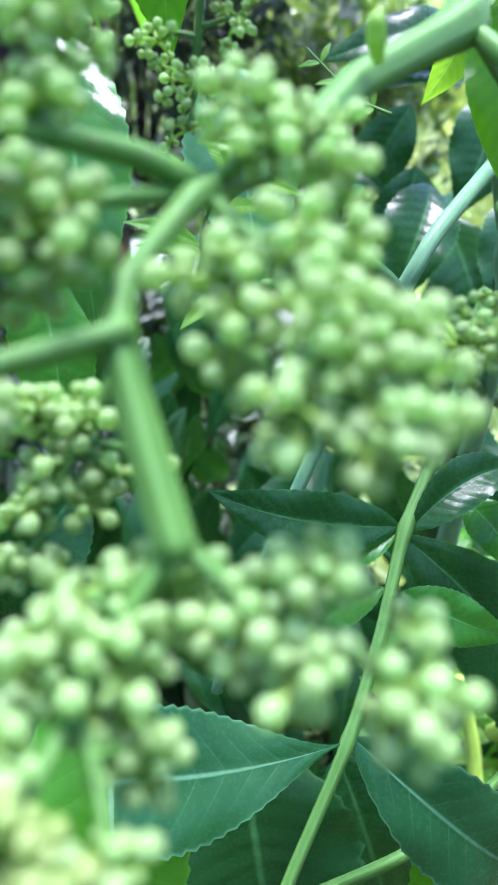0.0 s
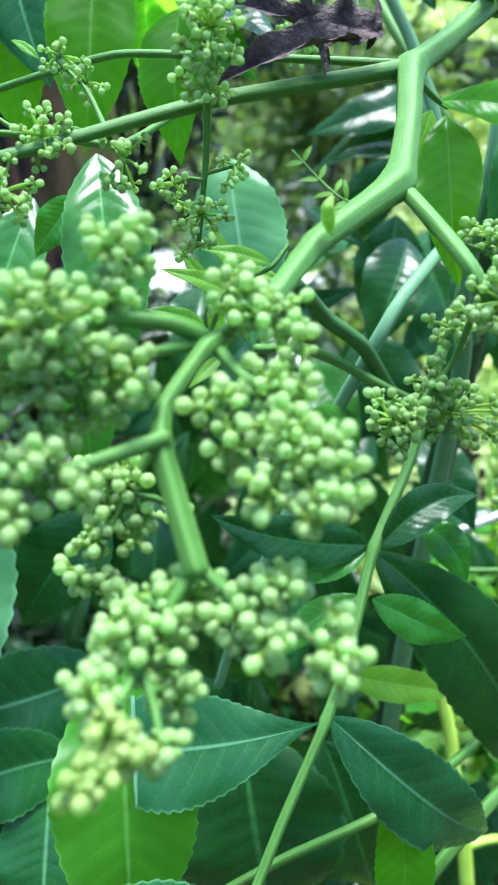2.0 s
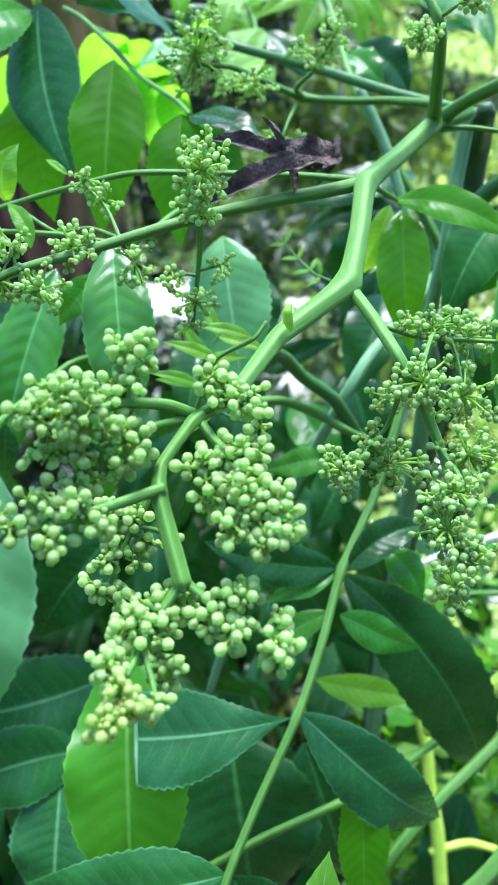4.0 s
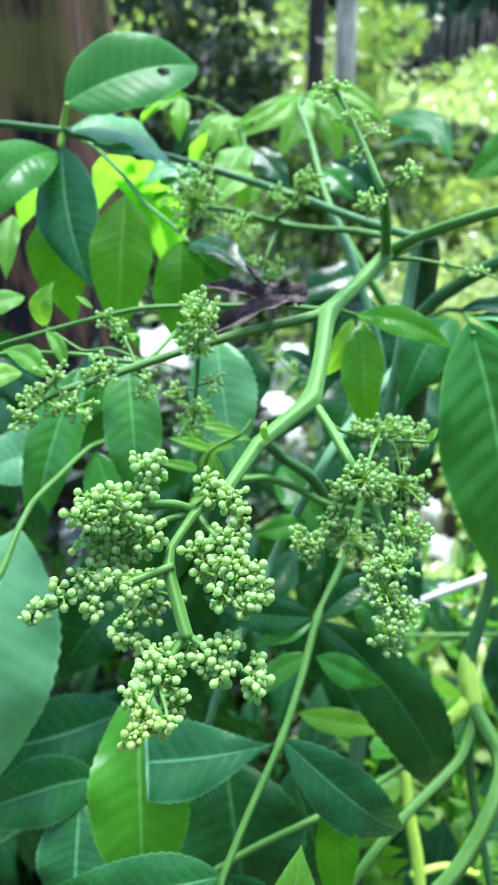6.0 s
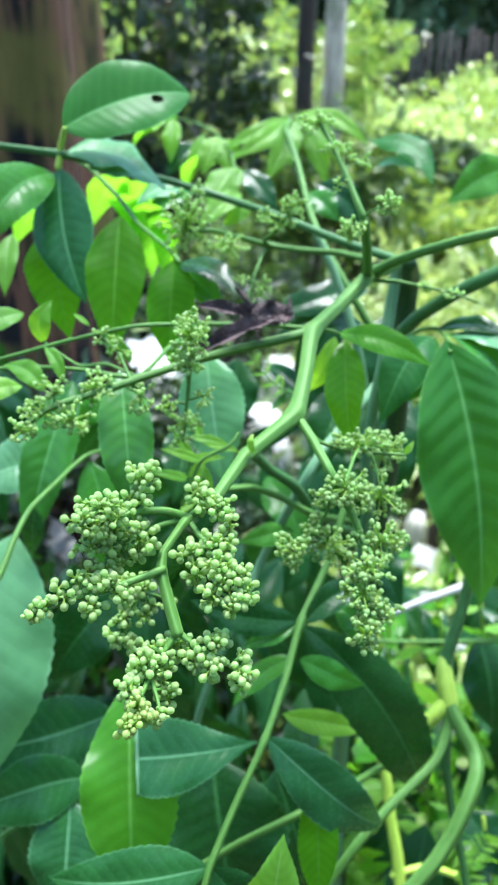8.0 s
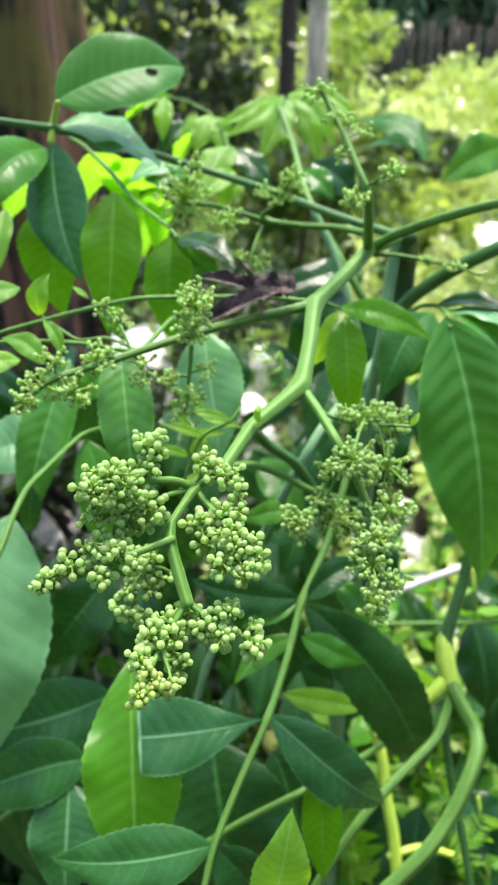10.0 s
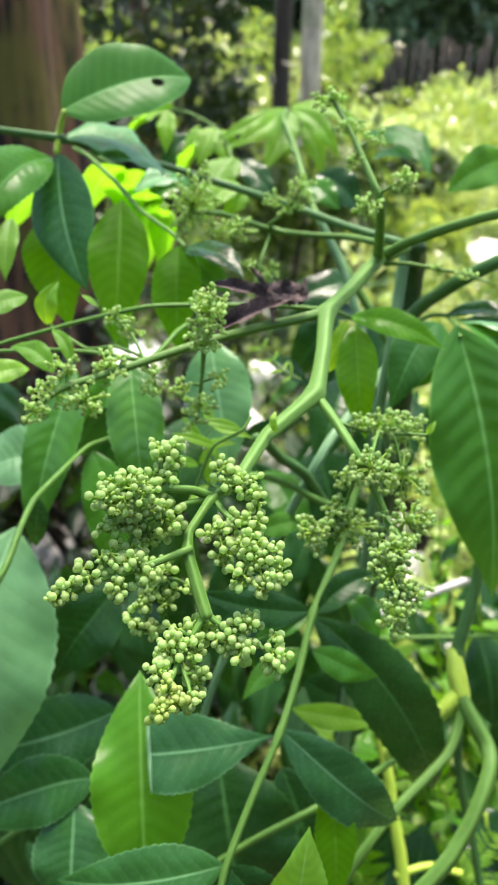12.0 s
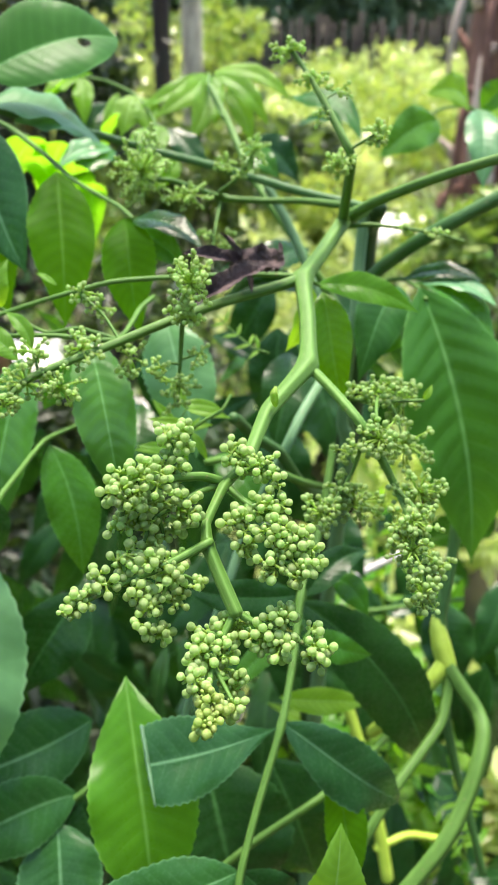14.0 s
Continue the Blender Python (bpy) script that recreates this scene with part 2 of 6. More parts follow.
BUD_STALK = bud_material("bud_stalk_green", (0.34, 0.55, 0.09), (0.48, 0.68, 0.17), 0.5)
INSECT_BROWN = bark_material("brown_insect", (0.055, 0.035, 0.035), (0.15, 0.1, 0.09), (0.1, 0.06, 0.05), 0.7, 1.0, 160.0)


# ---- building tools ----
def link_part(name, mesh, parent=None, label=""):
    ob = new(name, mesh)
    if parent is not None:
        ob.parent = parent
        top = parent
        while top.parent is not None:
            top = top.parent
        ob.matrix_parent_inverse = Matrix.Translation(-top.location) if parent is top else Matrix()
    return tagged(ob, label)


def part(name, bm, material, parent=None, label="", smooth=True):
    """One bmesh as one mesh object under a thing or a part."""
    mesh = bpy.data.meshes.new(name)
    bm.to_mesh(mesh)
    bm.free()
    for m in material if isinstance(material, (list, tuple)) else [material]:
        mesh.materials.append(m)
    if smooth:
        mesh.shade_smooth()
    return link_part(name, mesh, parent, label)


def thing(name, at, label, category, group="", kind=""):
    ob = new(name)
    ob.location = at
    ob.empty_display_size = 0.05
    bpy.context.view_layer.update()
    return tagged(ob, label, category, group, kind)


def smooth_line(points, steps=6, tight=0.35):
    """A smooth curve through the points; tight: 0 flowing, 1 straight between the joints."""
    p = [Vector(q) for q in points]
    if len(p) == 2:
        return [p[0].lerp(p[1], i / steps) for i in range(steps + 1)]
    p = [p[0] * 2 - p[1], *p, p[-1] * 2 - p[-2]]
    out = []
    for i in range(1, len(p) - 2):
        a, b, c, d = p[i - 1:i + 3]
        for k in range(steps):
            t = k / steps
            u, v = (c - a) * (0.5 - 0.5 * tight), (d - b) * (0.5 - 0.5 * tight)
            out.append(b * (2 * t ** 3 - 3 * t * t + 1) + u * (t ** 3 - 2 * t * t + t) + c * (3 * t * t - 2 * t ** 3) + v * (t ** 3 - t * t))
    return out + [p[-2]]


def add_tube(bm, points, radii, segs=10, ribs=0, rib_depth=0.08, steps=6, slot=0, knots=(), tight=0.35):
    """A tapered stem along the points, rounded at both ends; ribs: lengthwise grooves; knots: swollen joints, as (place 0..1, swelling, length)."""
    line = smooth_line(points, steps, tight)
    n = len(line)
    coords = bm.loops.layers.uv.verify()
    rings, marks = [], []
    side, gone = None, 0.0
    for i, q in enumerate(line):
        d = (line[min(i + 1, n - 1)] - line[max(i - 1, 0)]).normalized()
        if side is None:
            side = d.cross(Vector((0.31, 0.77, 0.55))).normalized()
        side = (side - d * side.dot(d)).normalized()
        up = d.cross(side)
        s = i / (n - 1)
        f = s * (len(radii) - 1)
        k = min(int(f), len(radii) - 2)
        r = radii[k] + (radii[k + 1] - radii[k]) * (f - k)
        for at, swell, length in knots:
            r *= 1 + swell * math.exp(-((s - at) / length) ** 2)
        gone += (q - line[i - 1]).length if i else 0.0
        cap = ()
        if segs >= 10 and i == 0:
            cap = ((-0.62, 0.42), (-0.38, 0.8), (0, 1))
        elif segs >= 10 and i == n - 1:
            cap = ((0, 1), (0.38, 0.8), (0.62, 0.42))
        for ahead, wide in cap or ((0, 1),):
            ring = []
            for j in range(segs):
                a = 2 * math.pi * j / segs
                rr = r * wide * ((1 + rib_depth * math.cos(ribs * a)) if ribs else 1)
                ring.append(bm.verts.new(q + d * r * ahead + side * math.cos(a) * rr + up * math.sin(a) * rr))
            rings.append(ring)
            marks.append(gone + r * ahead)
    for a, b, va, vb in zip(rings, rings[1:], marks, marks[1:]):
        for j in range(segs):
            face = bm.faces.new((a[j], a[(j + 1) % segs], b[(j + 1) % segs], b[j]))
            face.material_index = slot
            for loop, uv in zip(face.loops, ((j / segs, va), ((j + 1) / segs, va), ((j + 1) / segs, vb), (j / segs, vb))):
                loop[coords].uv = uv
    for ring, turn in ((rings[0], -1), (rings[-1], 1)):
        bm.faces.new(ring[::turn]).material_index = slot


def stem(name, parent, points, radii, material=None, label="", **more):
    bm = bmesh.new()
    add_tube(bm, points, radii, **more)
    return part(name, bm, material or STEM, parent, label)


def leaf_mesh(name, base, tip, width, material, face=(0.0, -0.72, 0.69), arch=0.08, bend=0.0, fold=0.16, teeth=18, bite=0.055, wave=0.09, cols=12, twist=None, quilt_by=0.011,
              fat=0.42, point=1.12, hole=None, curl=0.0, seed=0, end=1.0):
    """The mesh of one leaf blade. arch: how far the middle rises towards face, in leaf lengths; bend: the same sideways; fold: how far
    the edges rise above the midrib; bite: depth of the teeth; curl: how far the tip turns back; end: where the blade is cut or folded off."""
    rnd = random.Random(seed * 7919 + 13)
    b, t = Vector(base), Vector(tip)
    axis = t - b
    length = axis.length
    axis.normalize()
    face = Vector(face)
    face = (face - axis * face.dot(axis)).normalized()
    side = axis.cross(face)
    rows_n = teeth * 3
    turn = radians(rnd.uniform(-26, 26) if twist is None else twist)
    arch, fold = arch + rnd.uniform(0.0, 0.05), fold * rnd.uniform(0.9, 1.7) + 0.12
    droop = rnd.uniform(0.0, 0.05)
    flat_side, flat_face = side, face
    half = width / 2
    a_pow = fat / (1 - fat) * point
    top = (fat ** a_pow) * ((1 - fat) ** point)
    phase, phase2 = rnd.uniform(0, 6), rnd.uniform(0, 6)
    grid, uvs = [], []
    for i in range(rows_n + 1):
        s = i / rows_n * end
        c = b + axis * length * s + face * (length * arch * 4 * s * (1 - s)) + side * (length * bend * 4 * s * (1 - s))
        q = turn * (s - 0.35)
        side, face = flat_side * math.cos(q) + flat_face * math.sin(q), flat_face * math.cos(q) - flat_side * math.sin(q)
        c = c - flat_face * (length * droop * max(0.0, s - 0.5) ** 2 * 4)
        over = max(0.0, s - 0.6) / 0.4
        c = c - face * (length * curl * over * over)
        w = half * (max(s, 0) ** a_pow) * (max(1 - s, 0) ** point) / top
        w = max(w, half * 0.02)
        saw = (i % 3) / 2.0
        row = []
        for j in range(cols + 1):
            v = j / cols * 2 - 1
            x = v * w
            if abs(v) == 1 and 0.08 < s < 0.97:
                x *= 1 + bite * (0.9 - saw) + 0.02 * math.sin(s * 9 + phase)
            lift = (fold * abs(v) ** 1.1 - 0.2 * abs(v) ** 3) * w
            rip = wave * half * abs(v) ** 2 * math.sin(s * 17 + phase + v) * math.sin(3.1 * s)
            quilt = quilt_by * w * math.cos(2 * math.pi * 12 * (s - 0.13 * abs(v) ** 1.3)) * (1 - 0.6 * abs(v)) * min(1, abs(v) * 5)
            p = c + side * x + face * (lift + rip + quilt)
            row.append(tuple(p))
            uvs.append((v * 0.5 + 0.5, s))
        grid.append(row)
    verts = [p for row in grid for p in row]
    m = cols + 1
    faces = []
    for i in range(rows_n):
        for j in range(cols):
            if hole:
                u, v = (i + 0.5) / rows_n, (j + 0.5) / cols * 2 - 1
                if ((u - hole[0]) / hole[2]) ** 2 + ((v - hole[1]) / hole[3]) ** 2 < 1:
                    continue
            faces.append((i * m + j, i * m + j + 1, (i + 1) * m + j + 1, (i + 1) * m + j))
    mesh = bpy.data.meshes.new(name)
    mesh.from_pydata(verts, [], faces)
    layer = mesh.uv_layers.new(name="UVMap")
    for loop in mesh.loops:
        layer.data[loop.index].uv = uvs[loop.vertex_index]
    mesh.materials.append(material)
    mesh.shade_smooth()
    return mesh


SEEDS = iter(range(1, 100000))


def leaf(parent, base, tip, width, material=None, name="leaflet", label="", **more):
    return link_part(name, leaf_mesh(name, base, tip, width, material or LEAF, seed=next(SEEDS), **more), parent, label)


# ---- buds ----
def bud_mesh(name, squash, segs=12, rings=7):
    """A closed flower bud of radius 1 on its little cup; the stalk comes in from -z."""
    bm = bmesh.new()
    prof = []
    for i in range(rings + 1):
        a = math.pi * (0.12 + 0.88 * i / rings)
        prof.append((math.sin(a), -math.cos(a) * squash))
    circles = []
    for r, z in prof[:-1]:
        circles.append([bm.verts.new((r * math.cos(2 * math.pi * j / segs) * (1 + 0.07 * math.cos(4 * 2 * math.pi * j / segs) * (z > 0)),
                                      r * math.sin(2 * math.pi * j / segs) * (1 + 0.07 * math.cos(4 * 2 * math.pi * j / segs) * (z > 0)), z)) for j in range(segs)])
    tipv = bm.verts.new((0, 0, squash * 0.97))
    for a, b in zip(circles, circles[1:]):
        for j in range(segs):
            bm.faces.new((a[j], a[(j + 1) % segs], b[(j + 1) % segs], b[j]))
    for j in range(segs):
        bm.faces.new((circles[-1][j], circles[-1][(j + 1) % segs], tipv))
    cup = [[bm.verts.new((r * math.cos(2 * math.pi * j / 8), r * math.sin(2 * math.pi * j / 8), z)) for j in range(8)]
           for r, z in ((0.2, -1.4 * squash), (0.4, -1.16 * squash), (0.58, -0.88 * squash), (0.5, -0.8 * squash))]
    for a, b in zip(cup, cup[1:]):
        for j in range(8):
            bm.faces.new((a[j], a[(j + 1) % 8], b[(j + 1) % 8], b[j])).material_index = 1
    mesh = bpy.data.meshes.new(name)
    bm.to_mesh(mesh)
    bm.free()
    mesh.materials.append(BUD)
    mesh.materials.append(BUD_CUP)
    mesh.shade_smooth()
    return mesh


BUD_SHAPES = [bud_mesh("bud", q) for q in (0.92, 1.02, 1.13)]
BUD_VERTS = []
for shape in BUD_SHAPES:
    co = np.empty(len(shape.vertices) * 3)
    shape.vertices.foreach_get("co", co)
    BUD_VERTS.append((co.reshape(-1, 3), [tuple(p.vertices) for p in shape.polygons], [p.material_index for p in shape.polygons]))
bud_count = [0]


BUD_SIZES = (0.4, 0.45, 0.6, 0.7, 0.85, 1.0, 1.15, 1.35)   # mostly full buds, some still tiny


def flower_cluster(parent, label, blobs, branches, size, radius, single=True, seed=1, material=None, crowd=1.5, spread=1.0, bud=None, reach=1.0):
    """A panicle: branches (each points and two radii) that carry crowded little umbels of buds. blobs: (centre, width, height, number of buds)."""
    rnd = random.Random(seed)
    axis, bm = bmesh.new(), bmesh.new()
    nodes = []
    for k, (points, r0, r1) in enumerate(branches):
        if k == 0:
            add_tube(axis, points, (r0, r1), segs=10, ribs=5, rib_depth=0.07, steps=7)
        line = smooth_line(points, 7)
        nodes += line[2:]
    wanted = []
    for centre, wide, high, count in blobs:
        count, wide, high = round(count * crowd), wide * spread, high * spread
        c = Vector(centre)
        near = min(nodes, key=lambda q: (q - c).length)
        if (near - c).length > 1e-4:
            add_tube(bm, [near, near.lerp(c, 0.5) + Vector((0, 0, 0.12 * (near - c).length)), c], (radius * 0.9, radius * 0.6), segs=6, steps=4)
        groups = max(2, round(count / 5.0))
        spots = []
        for g in range(groups):
            best, far = None, -1
            for _ in range(14):
                d = Vector((rnd.gauss(0, 1), rnd.gauss(0, 1), rnd.gauss(0, 1))).normalized() * rnd.uniform(0.5, 1.08)
                q = c + Vector((d.x * wide, d.y * (wide + high) * 0.5, d.z * high))
                gap = min([(q - s).length for s in spots] or [1])
                if gap > far:
                    best, far = q, gap
            spots.append(best)
        for q in spots:
            n = max(2, round(count / groups + rnd.uniform(-1.4, 1.4)))
            out = q - near.lerp(c, 0.7)
            out = out.normalized() if out.length > 1e-5 else Vector((0, 0, 1))
            root = q - out * size * 2.0 * reach
            add_tube(bm, [c.lerp(q, 0.1), c.lerp(root, 0.6) + Vector((0, 0, size * 0.4)), root], (radius * 0.6, radius * 0.45), segs=6, steps=3, slot=1)
            for k in range(n):
                r = size * (rnd.uniform(1.15, 1.55) if k == 0 else rnd.choice(BUD_SIZES))
                best, far = None, -1
                for _ in range(12 if k else 1):
                    d = out if k == 0 else (out * 0.62 + Vector((rnd.gauss(0, 1), rnd.gauss(0, 1), rnd.gauss(0, 1))).normalized()).normalized()
                    p = root + d * (size * reach * rnd.uniform(1.2, 2.6) + r)
                    gap = min([(p - o).length - (r + orad) for o, orad, _d in wanted[-60:]] or [1])
                    if gap > far or best is None:
                        best, far = (p, d), gap
                    if gap > size * 0.25:
                        break
                if far < -0.45 * r:
                    continue
                p, d = best
                add_tube(bm, [root, root.lerp(p, 0.5) + Vector((0, 0, -size * 0.1)), p - d * r * 0.9], (radius * 0.34, radius * 0.42), segs=5, steps=2, slot=1)
                wanted.append((p, r, d))
    cluster = part("panicle", axis, material or STEM, parent, label)
    tagged(part("bud_stalk", bm, [material or STEM, BUD_STALK], cluster), "thin branching yellow-green bud stalks", kind="stuff")
    for points, r0, r1 in branches[1:]:
        stem("flower_stalk", cluster, points, (r0, r1), material, segs=10, ribs=5, rib_depth=0.07, steps=7)
    joined = []
    for p, r, d in wanted:
        k = rnd.randrange(3)
        turn = d.to_track_quat("Z", "Y").to_matrix().to_4x4() @ pose(0, 0, 0, 0, 0, rnd.uniform(0, 360))
        m = Matrix.Translation(p) @ turn @ Matrix.Scale(r, 4)
        if single and bud_count[0] < 300:
            bud_count[0] += 1
            ob = new("bud", BUD_SHAPES[k])
            ob.parent = cluster
            ob.matrix_local = m
        else:
            joined.append((k, m))
    if joined:
        verts, faces, slots = [], [], []
        for k, m in joined:
            co, polys, slot = BUD_VERTS[k]
            a = np.array(m)
            n = len(verts)
            verts += [tuple(v) for v in (co @ a[:3, :3].T + a[:3, 3])]
            faces += [tuple(i + n for i in f) for f in polys]
            slots += slot
        mesh = bpy.data.meshes.new("bud")
        mesh.from_pydata(verts, [], faces)
        mesh.polygons.foreach_set("material_index", slots)
        mesh.materials.append(bud or BUD)
        mesh.materials.append(BUD_CUP)
        mesh.shade_smooth()
        tagged(link_part("bud", mesh, cluster), "small round pale green flower buds", kind="stuff")
    return cluster


# ---- scattered foliage ----
def foliage_arrays(rnd, places, size, droop=0.3, narrow=0.42):
    """Folded diamond leaves at the places, as vertices and faces."""
    n = len(places)
    ax = rnd.normal(size=(n, 3))
    ax[:, 2] -= droop
    ax /= np.linalg.norm(ax, axis=1)[:, None]
    nm = rnd.normal(size=(n, 3)) + np.array((0, -0.2, 0.9))
    sd = np.cross(ax, nm)
    sd /= np.linalg.norm(sd, axis=1)[:, None] + 1e-9
    up = np.cross(sd, ax)
    ln = size * rnd.uniform(0.55, 1.3, n)[:, None]
    w = ln * narrow * rnd.uniform(0.7, 1.2, n)[:, None] * 0.5
    b = places
    mid = b + ax * ln * 0.45
    verts = np.stack((b, mid + sd * w + up * w * 0.35, b + ax * ln - up * ln * 0.06, mid - sd * w + up * w * 0.35), axis=1).reshape(-1, 3)
    i = np.arange(n)[:, None] * 4
    faces = np.concatenate((i + np.array((0, 1, 2)), i + np.array((0, 2, 3))), axis=1).reshape(-1, 3)
    return verts, faces


def foliage_mesh(name, verts, faces, material):
    mesh = bpy.data.meshes.new(name)
    mesh.from_pydata(verts.tolist(), [], faces.tolist())
    mesh.materials.append(material)
    return mesh


def clump_places(rnd, lobes, count):
    """Places in the outer shells of some lobes (centre, radii), with gaps between the sprays."""
    out = []
    vol = np.array([r[0] * r[1] * r[2] for _, r in lobes]) ** 0.66
    for (c, r), share in zip(lobes, vol / vol.sum()):
        n = max(8, int(count * share))
        sprays = max(4, n // 14)
        d = rnd.normal(size=(sprays, 3))
        d /= np.linalg.norm(d, axis=1)[:, None]
        d *= rnd.uniform(0.55, 1.05, sprays)[:, None]
        pick = rnd.integers(0, sprays, n)
        q = d[pick] + rnd.normal(size=(n, 3)) * 0.11
        out.append(np.array(c) + q * np.array(r))
    return np.concatenate(out)


# openings in the foliage through which pale slabs show: two points of the axis and the width at the far one
OPENINGS = [((-0.017, 0.288, 1.301), (-0.442, 3.653, 0.200), 0.100),
            ((-0.066, 0.246, 1.210), (-0.513, 1.933, 0.200), 0.051),
            ((0.058, 0.285, 1.297), (0.216, 3.505, 0.200), 0.05),
            ((0.047, 0.274, 1.272), (0.110, 2.892, 0.200), 0.04),
            ((0.051, 0.268, 1.259), (0.133, 2.633, 0.200), 0.04),
            ((0.133, 0.249, 1.218), (0.568, 2.029, 0.200), 0.04),
            ((0.137, 0.240, 1.201), (0.551, 1.827, 0.200), 0.042),
            ((0.174, 0.305, 1.340), (2.120, 6.200, 0.200), 0.16)]


def clear_of_openings(q, pad=0.0):
    """False for the places that lie in one of the openings."""
    q = np.asarray(q, dtype=float)
    keep = np.ones(len(q), dtype=bool)
    for a, b, wide in OPENINGS:
        a, b = np.array(a), np.array(b)
        s = ((q - a) @ (b - a)) / ((b - a) @ (b - a))
        off = np.linalg.norm(q - a - s[:, None] * (b - a), axis=1)
        keep &= ~((s > 0) & (s < 1.1) & (off < pad + wide * (0.35 + 0.65 * s)))
    return keep


# ---- the flowering shrub ----
shrub = thing("flowering_shrub", (0.14, 0.42, 0.0), "tall green shrub with serrated leaflets and round pale buds", "shrub")

# stems that carry the flowers
main = stem("main_stem", shrub, [(0.1187, 0.2926, 1.3459), (0.1025, 0.2730, 1.3439), (0.0831, 0.2416, 1.3354), (0.0690, 0.2172, 1.3303), (0.0648, 0.1908, 1.3209), (0.0592, 0.1660, 1.3103), (0.0385, 0.1390, 1.3041), (0.0271, 0.1142, 1.2982), (0.0173, 0.0995, 1.2974), (0.0106, 0.0890, 1.2913), (0.0102, 0.0837, 1.2869), (0.0132, 0.0768, 1.2792), (0.0164, 0.0700, 1.2718)],
            (.0036, .0036, .0034, .0036, .0033, .0034, .0027, .002, .0014, .0014, .0019, .0021, .0021), tight=.7, segs=20, ribs=5, rib_depth=.06, steps=8, label="ribbed bright green flower stem with swollen joints",
            knots=((.25, .28, .02), (.417, .3, .02), (.667, .2, .02), (.83, .2, .02)))
stem("bract", shrub, [(0.0412, 0.1372, 1.3072), (0.0406, 0.1362, 1.3098), (0.0404, 0.1362, 1.3122), (0.0412, 0.1372, 1.3140)], (.0009, .0015, .0014, .0005), BUD_STALK, "small swollen pale green side bud")
stem("branch", shrub, [(0.0684, 0.2174, 1.3308), (0.0542, 0.2102, 1.3292), (0.0361, 0.2018, 1.3276), (0.0116, 0.1866, 1.3254), (-0.0184, 0.1719, 1.3195), (-0.0423, 0.1600, 1.3151), (-0.0540, 0.1503, 1.3083)], (.0024, .0022, .002, .0017, .0013, .0009), segs=14, ribs=5)
stem("branch", shrub, [(0.0694, 0.2198, 1.3311), (0.0467, 0.2246, 1.3318), (0.0098, 0.2171, 1.3339), (-0.0129, 0.2109, 1.3346), (-0.0425, 0.2142, 1.3270), (-0.0784, 0.2160, 1.3163), (-0.0950, 0.2159, 1.3112)], (.0013, .0011, .001, .0009), segs=10)
stem("branch", shrub, [(0.0597, 0.1669, 1.3100), (0.0661, 0.1522, 1.3045), (0.0718, 0.1373, 1.2986), (0.0798, 0.1318, 1.2846), (0.0849, 0.1266, 1.2736), (0.0860, 0.1083, 1.2651), (0.0845, 0.0964, 1.2559)], (.0019, .0018, .0016, .0011, .0007), segs=14, ribs=5)
stem("branch", shrub, [(0.0623, 0.1655, 1.3070), (0.0698, 0.1649, 1.2986), (0.0819, 0.1640, 1.2946), (0.0961, 0.1627, 1.2942), (0.1062, 0.1624, 1.2938)], (.0009, .0008, .0007))
leaf(shrub, (0.1062, 0.1624, 1.2938), (0.1098, 0.1640, 1.2997), 0.0029, LEAF_YOUNG, fold=.3, teeth=5)
stem("branch", shrub, [(0.1009, 0.2704, 1.3454), (0.0968, 0.2501, 1.3634), (0.0927, 0.2326, 1.3778), (0.0895, 0.2336, 1.3846), (0.0819, 0.2484, 1.4022), (0.0767, 0.2563, 1.4119), (0.0720, 0.2638, 1.4208)], (.0026, .0022, .0018, .0015, .0011, .0007), segs=14, ribs=5)
stem("branch", shrub, [(0.1050, 0.2749, 1.3456), (0.1129, 0.2622, 1.3540), (0.1254, 0.2445, 1.3636), (0.1401, 0.2316, 1.3715), (0.1551, 0.2231, 1.3772), (0.1740, 0.2152, 1.3842)], (.0026, .0025, .0023, .0021), segs=14, ribs=5, knots=((0, .4, .06),))
stem("branch", shrub, [(0.1039, 0.2877, 1.3493), (0.0896, 0.3094, 1.3483), (0.0715, 0.3220, 1.3469), (0.0516, 0.3333, 1.3472), (0.0357, 0.3180, 1.3543), (0.0199, 0.2964, 1.3623), (0.0074, 0.2883, 1.3637)], (.0019, .0018, .0017, .0016, .0013, .0009), segs=12, knots=((.5, .5, .03),))
stem("branch", shrub, [(0.0516, 0.3333, 1.3472), (0.0480, 0.3246, 1.3521), (0.0545, 0.3095, 1.3600), (0.0617, 0.3018, 1.3696)], (.0013, .001, .0007))
stem("branch", shrub, [(0.1050, 0.2729, 1.3413), (0.1148, 0.2679, 1.3426), (0.1264, 0.2599, 1.3422), (0.1401, 0.2505, 1.3412), (0.1528, 0.2435, 1.3380)], (.0012, .001, .0008, .0005))
stem("branch", shrub, [(0.0489, 0.3303, 1.3455), (0.0437, 0.3105, 1.3384), (0.0380, 0.2926, 1.3236)], (.0009, .0007, .0005))
# dark stem that runs across behind, with its leaves
back_stalk = stem("leaf_stalk", shrub, [(0.1276, 0.3065, 1.3428), (0.1199, 0.3182, 1.3440), (0.0931, 0.3427, 1.3488), (0.0568, 0.3746, 1.3576), (0.0206, 0.4004, 1.3651), (-0.0154, 0.3965, 1.3759), (-0.0517, 0.3804, 1.3868), (-0.0759, 0.3726, 1.3933), (-0.1121, 0.3767, 1.3973), (-0.1544, 0.3814, 1.4006)], (.0028, .0026, .0025, .0024, .0023, .0022), STEM_DARK, segs=14, ribs=4, rib_depth=.05, knots=((.78, .35, .02),))
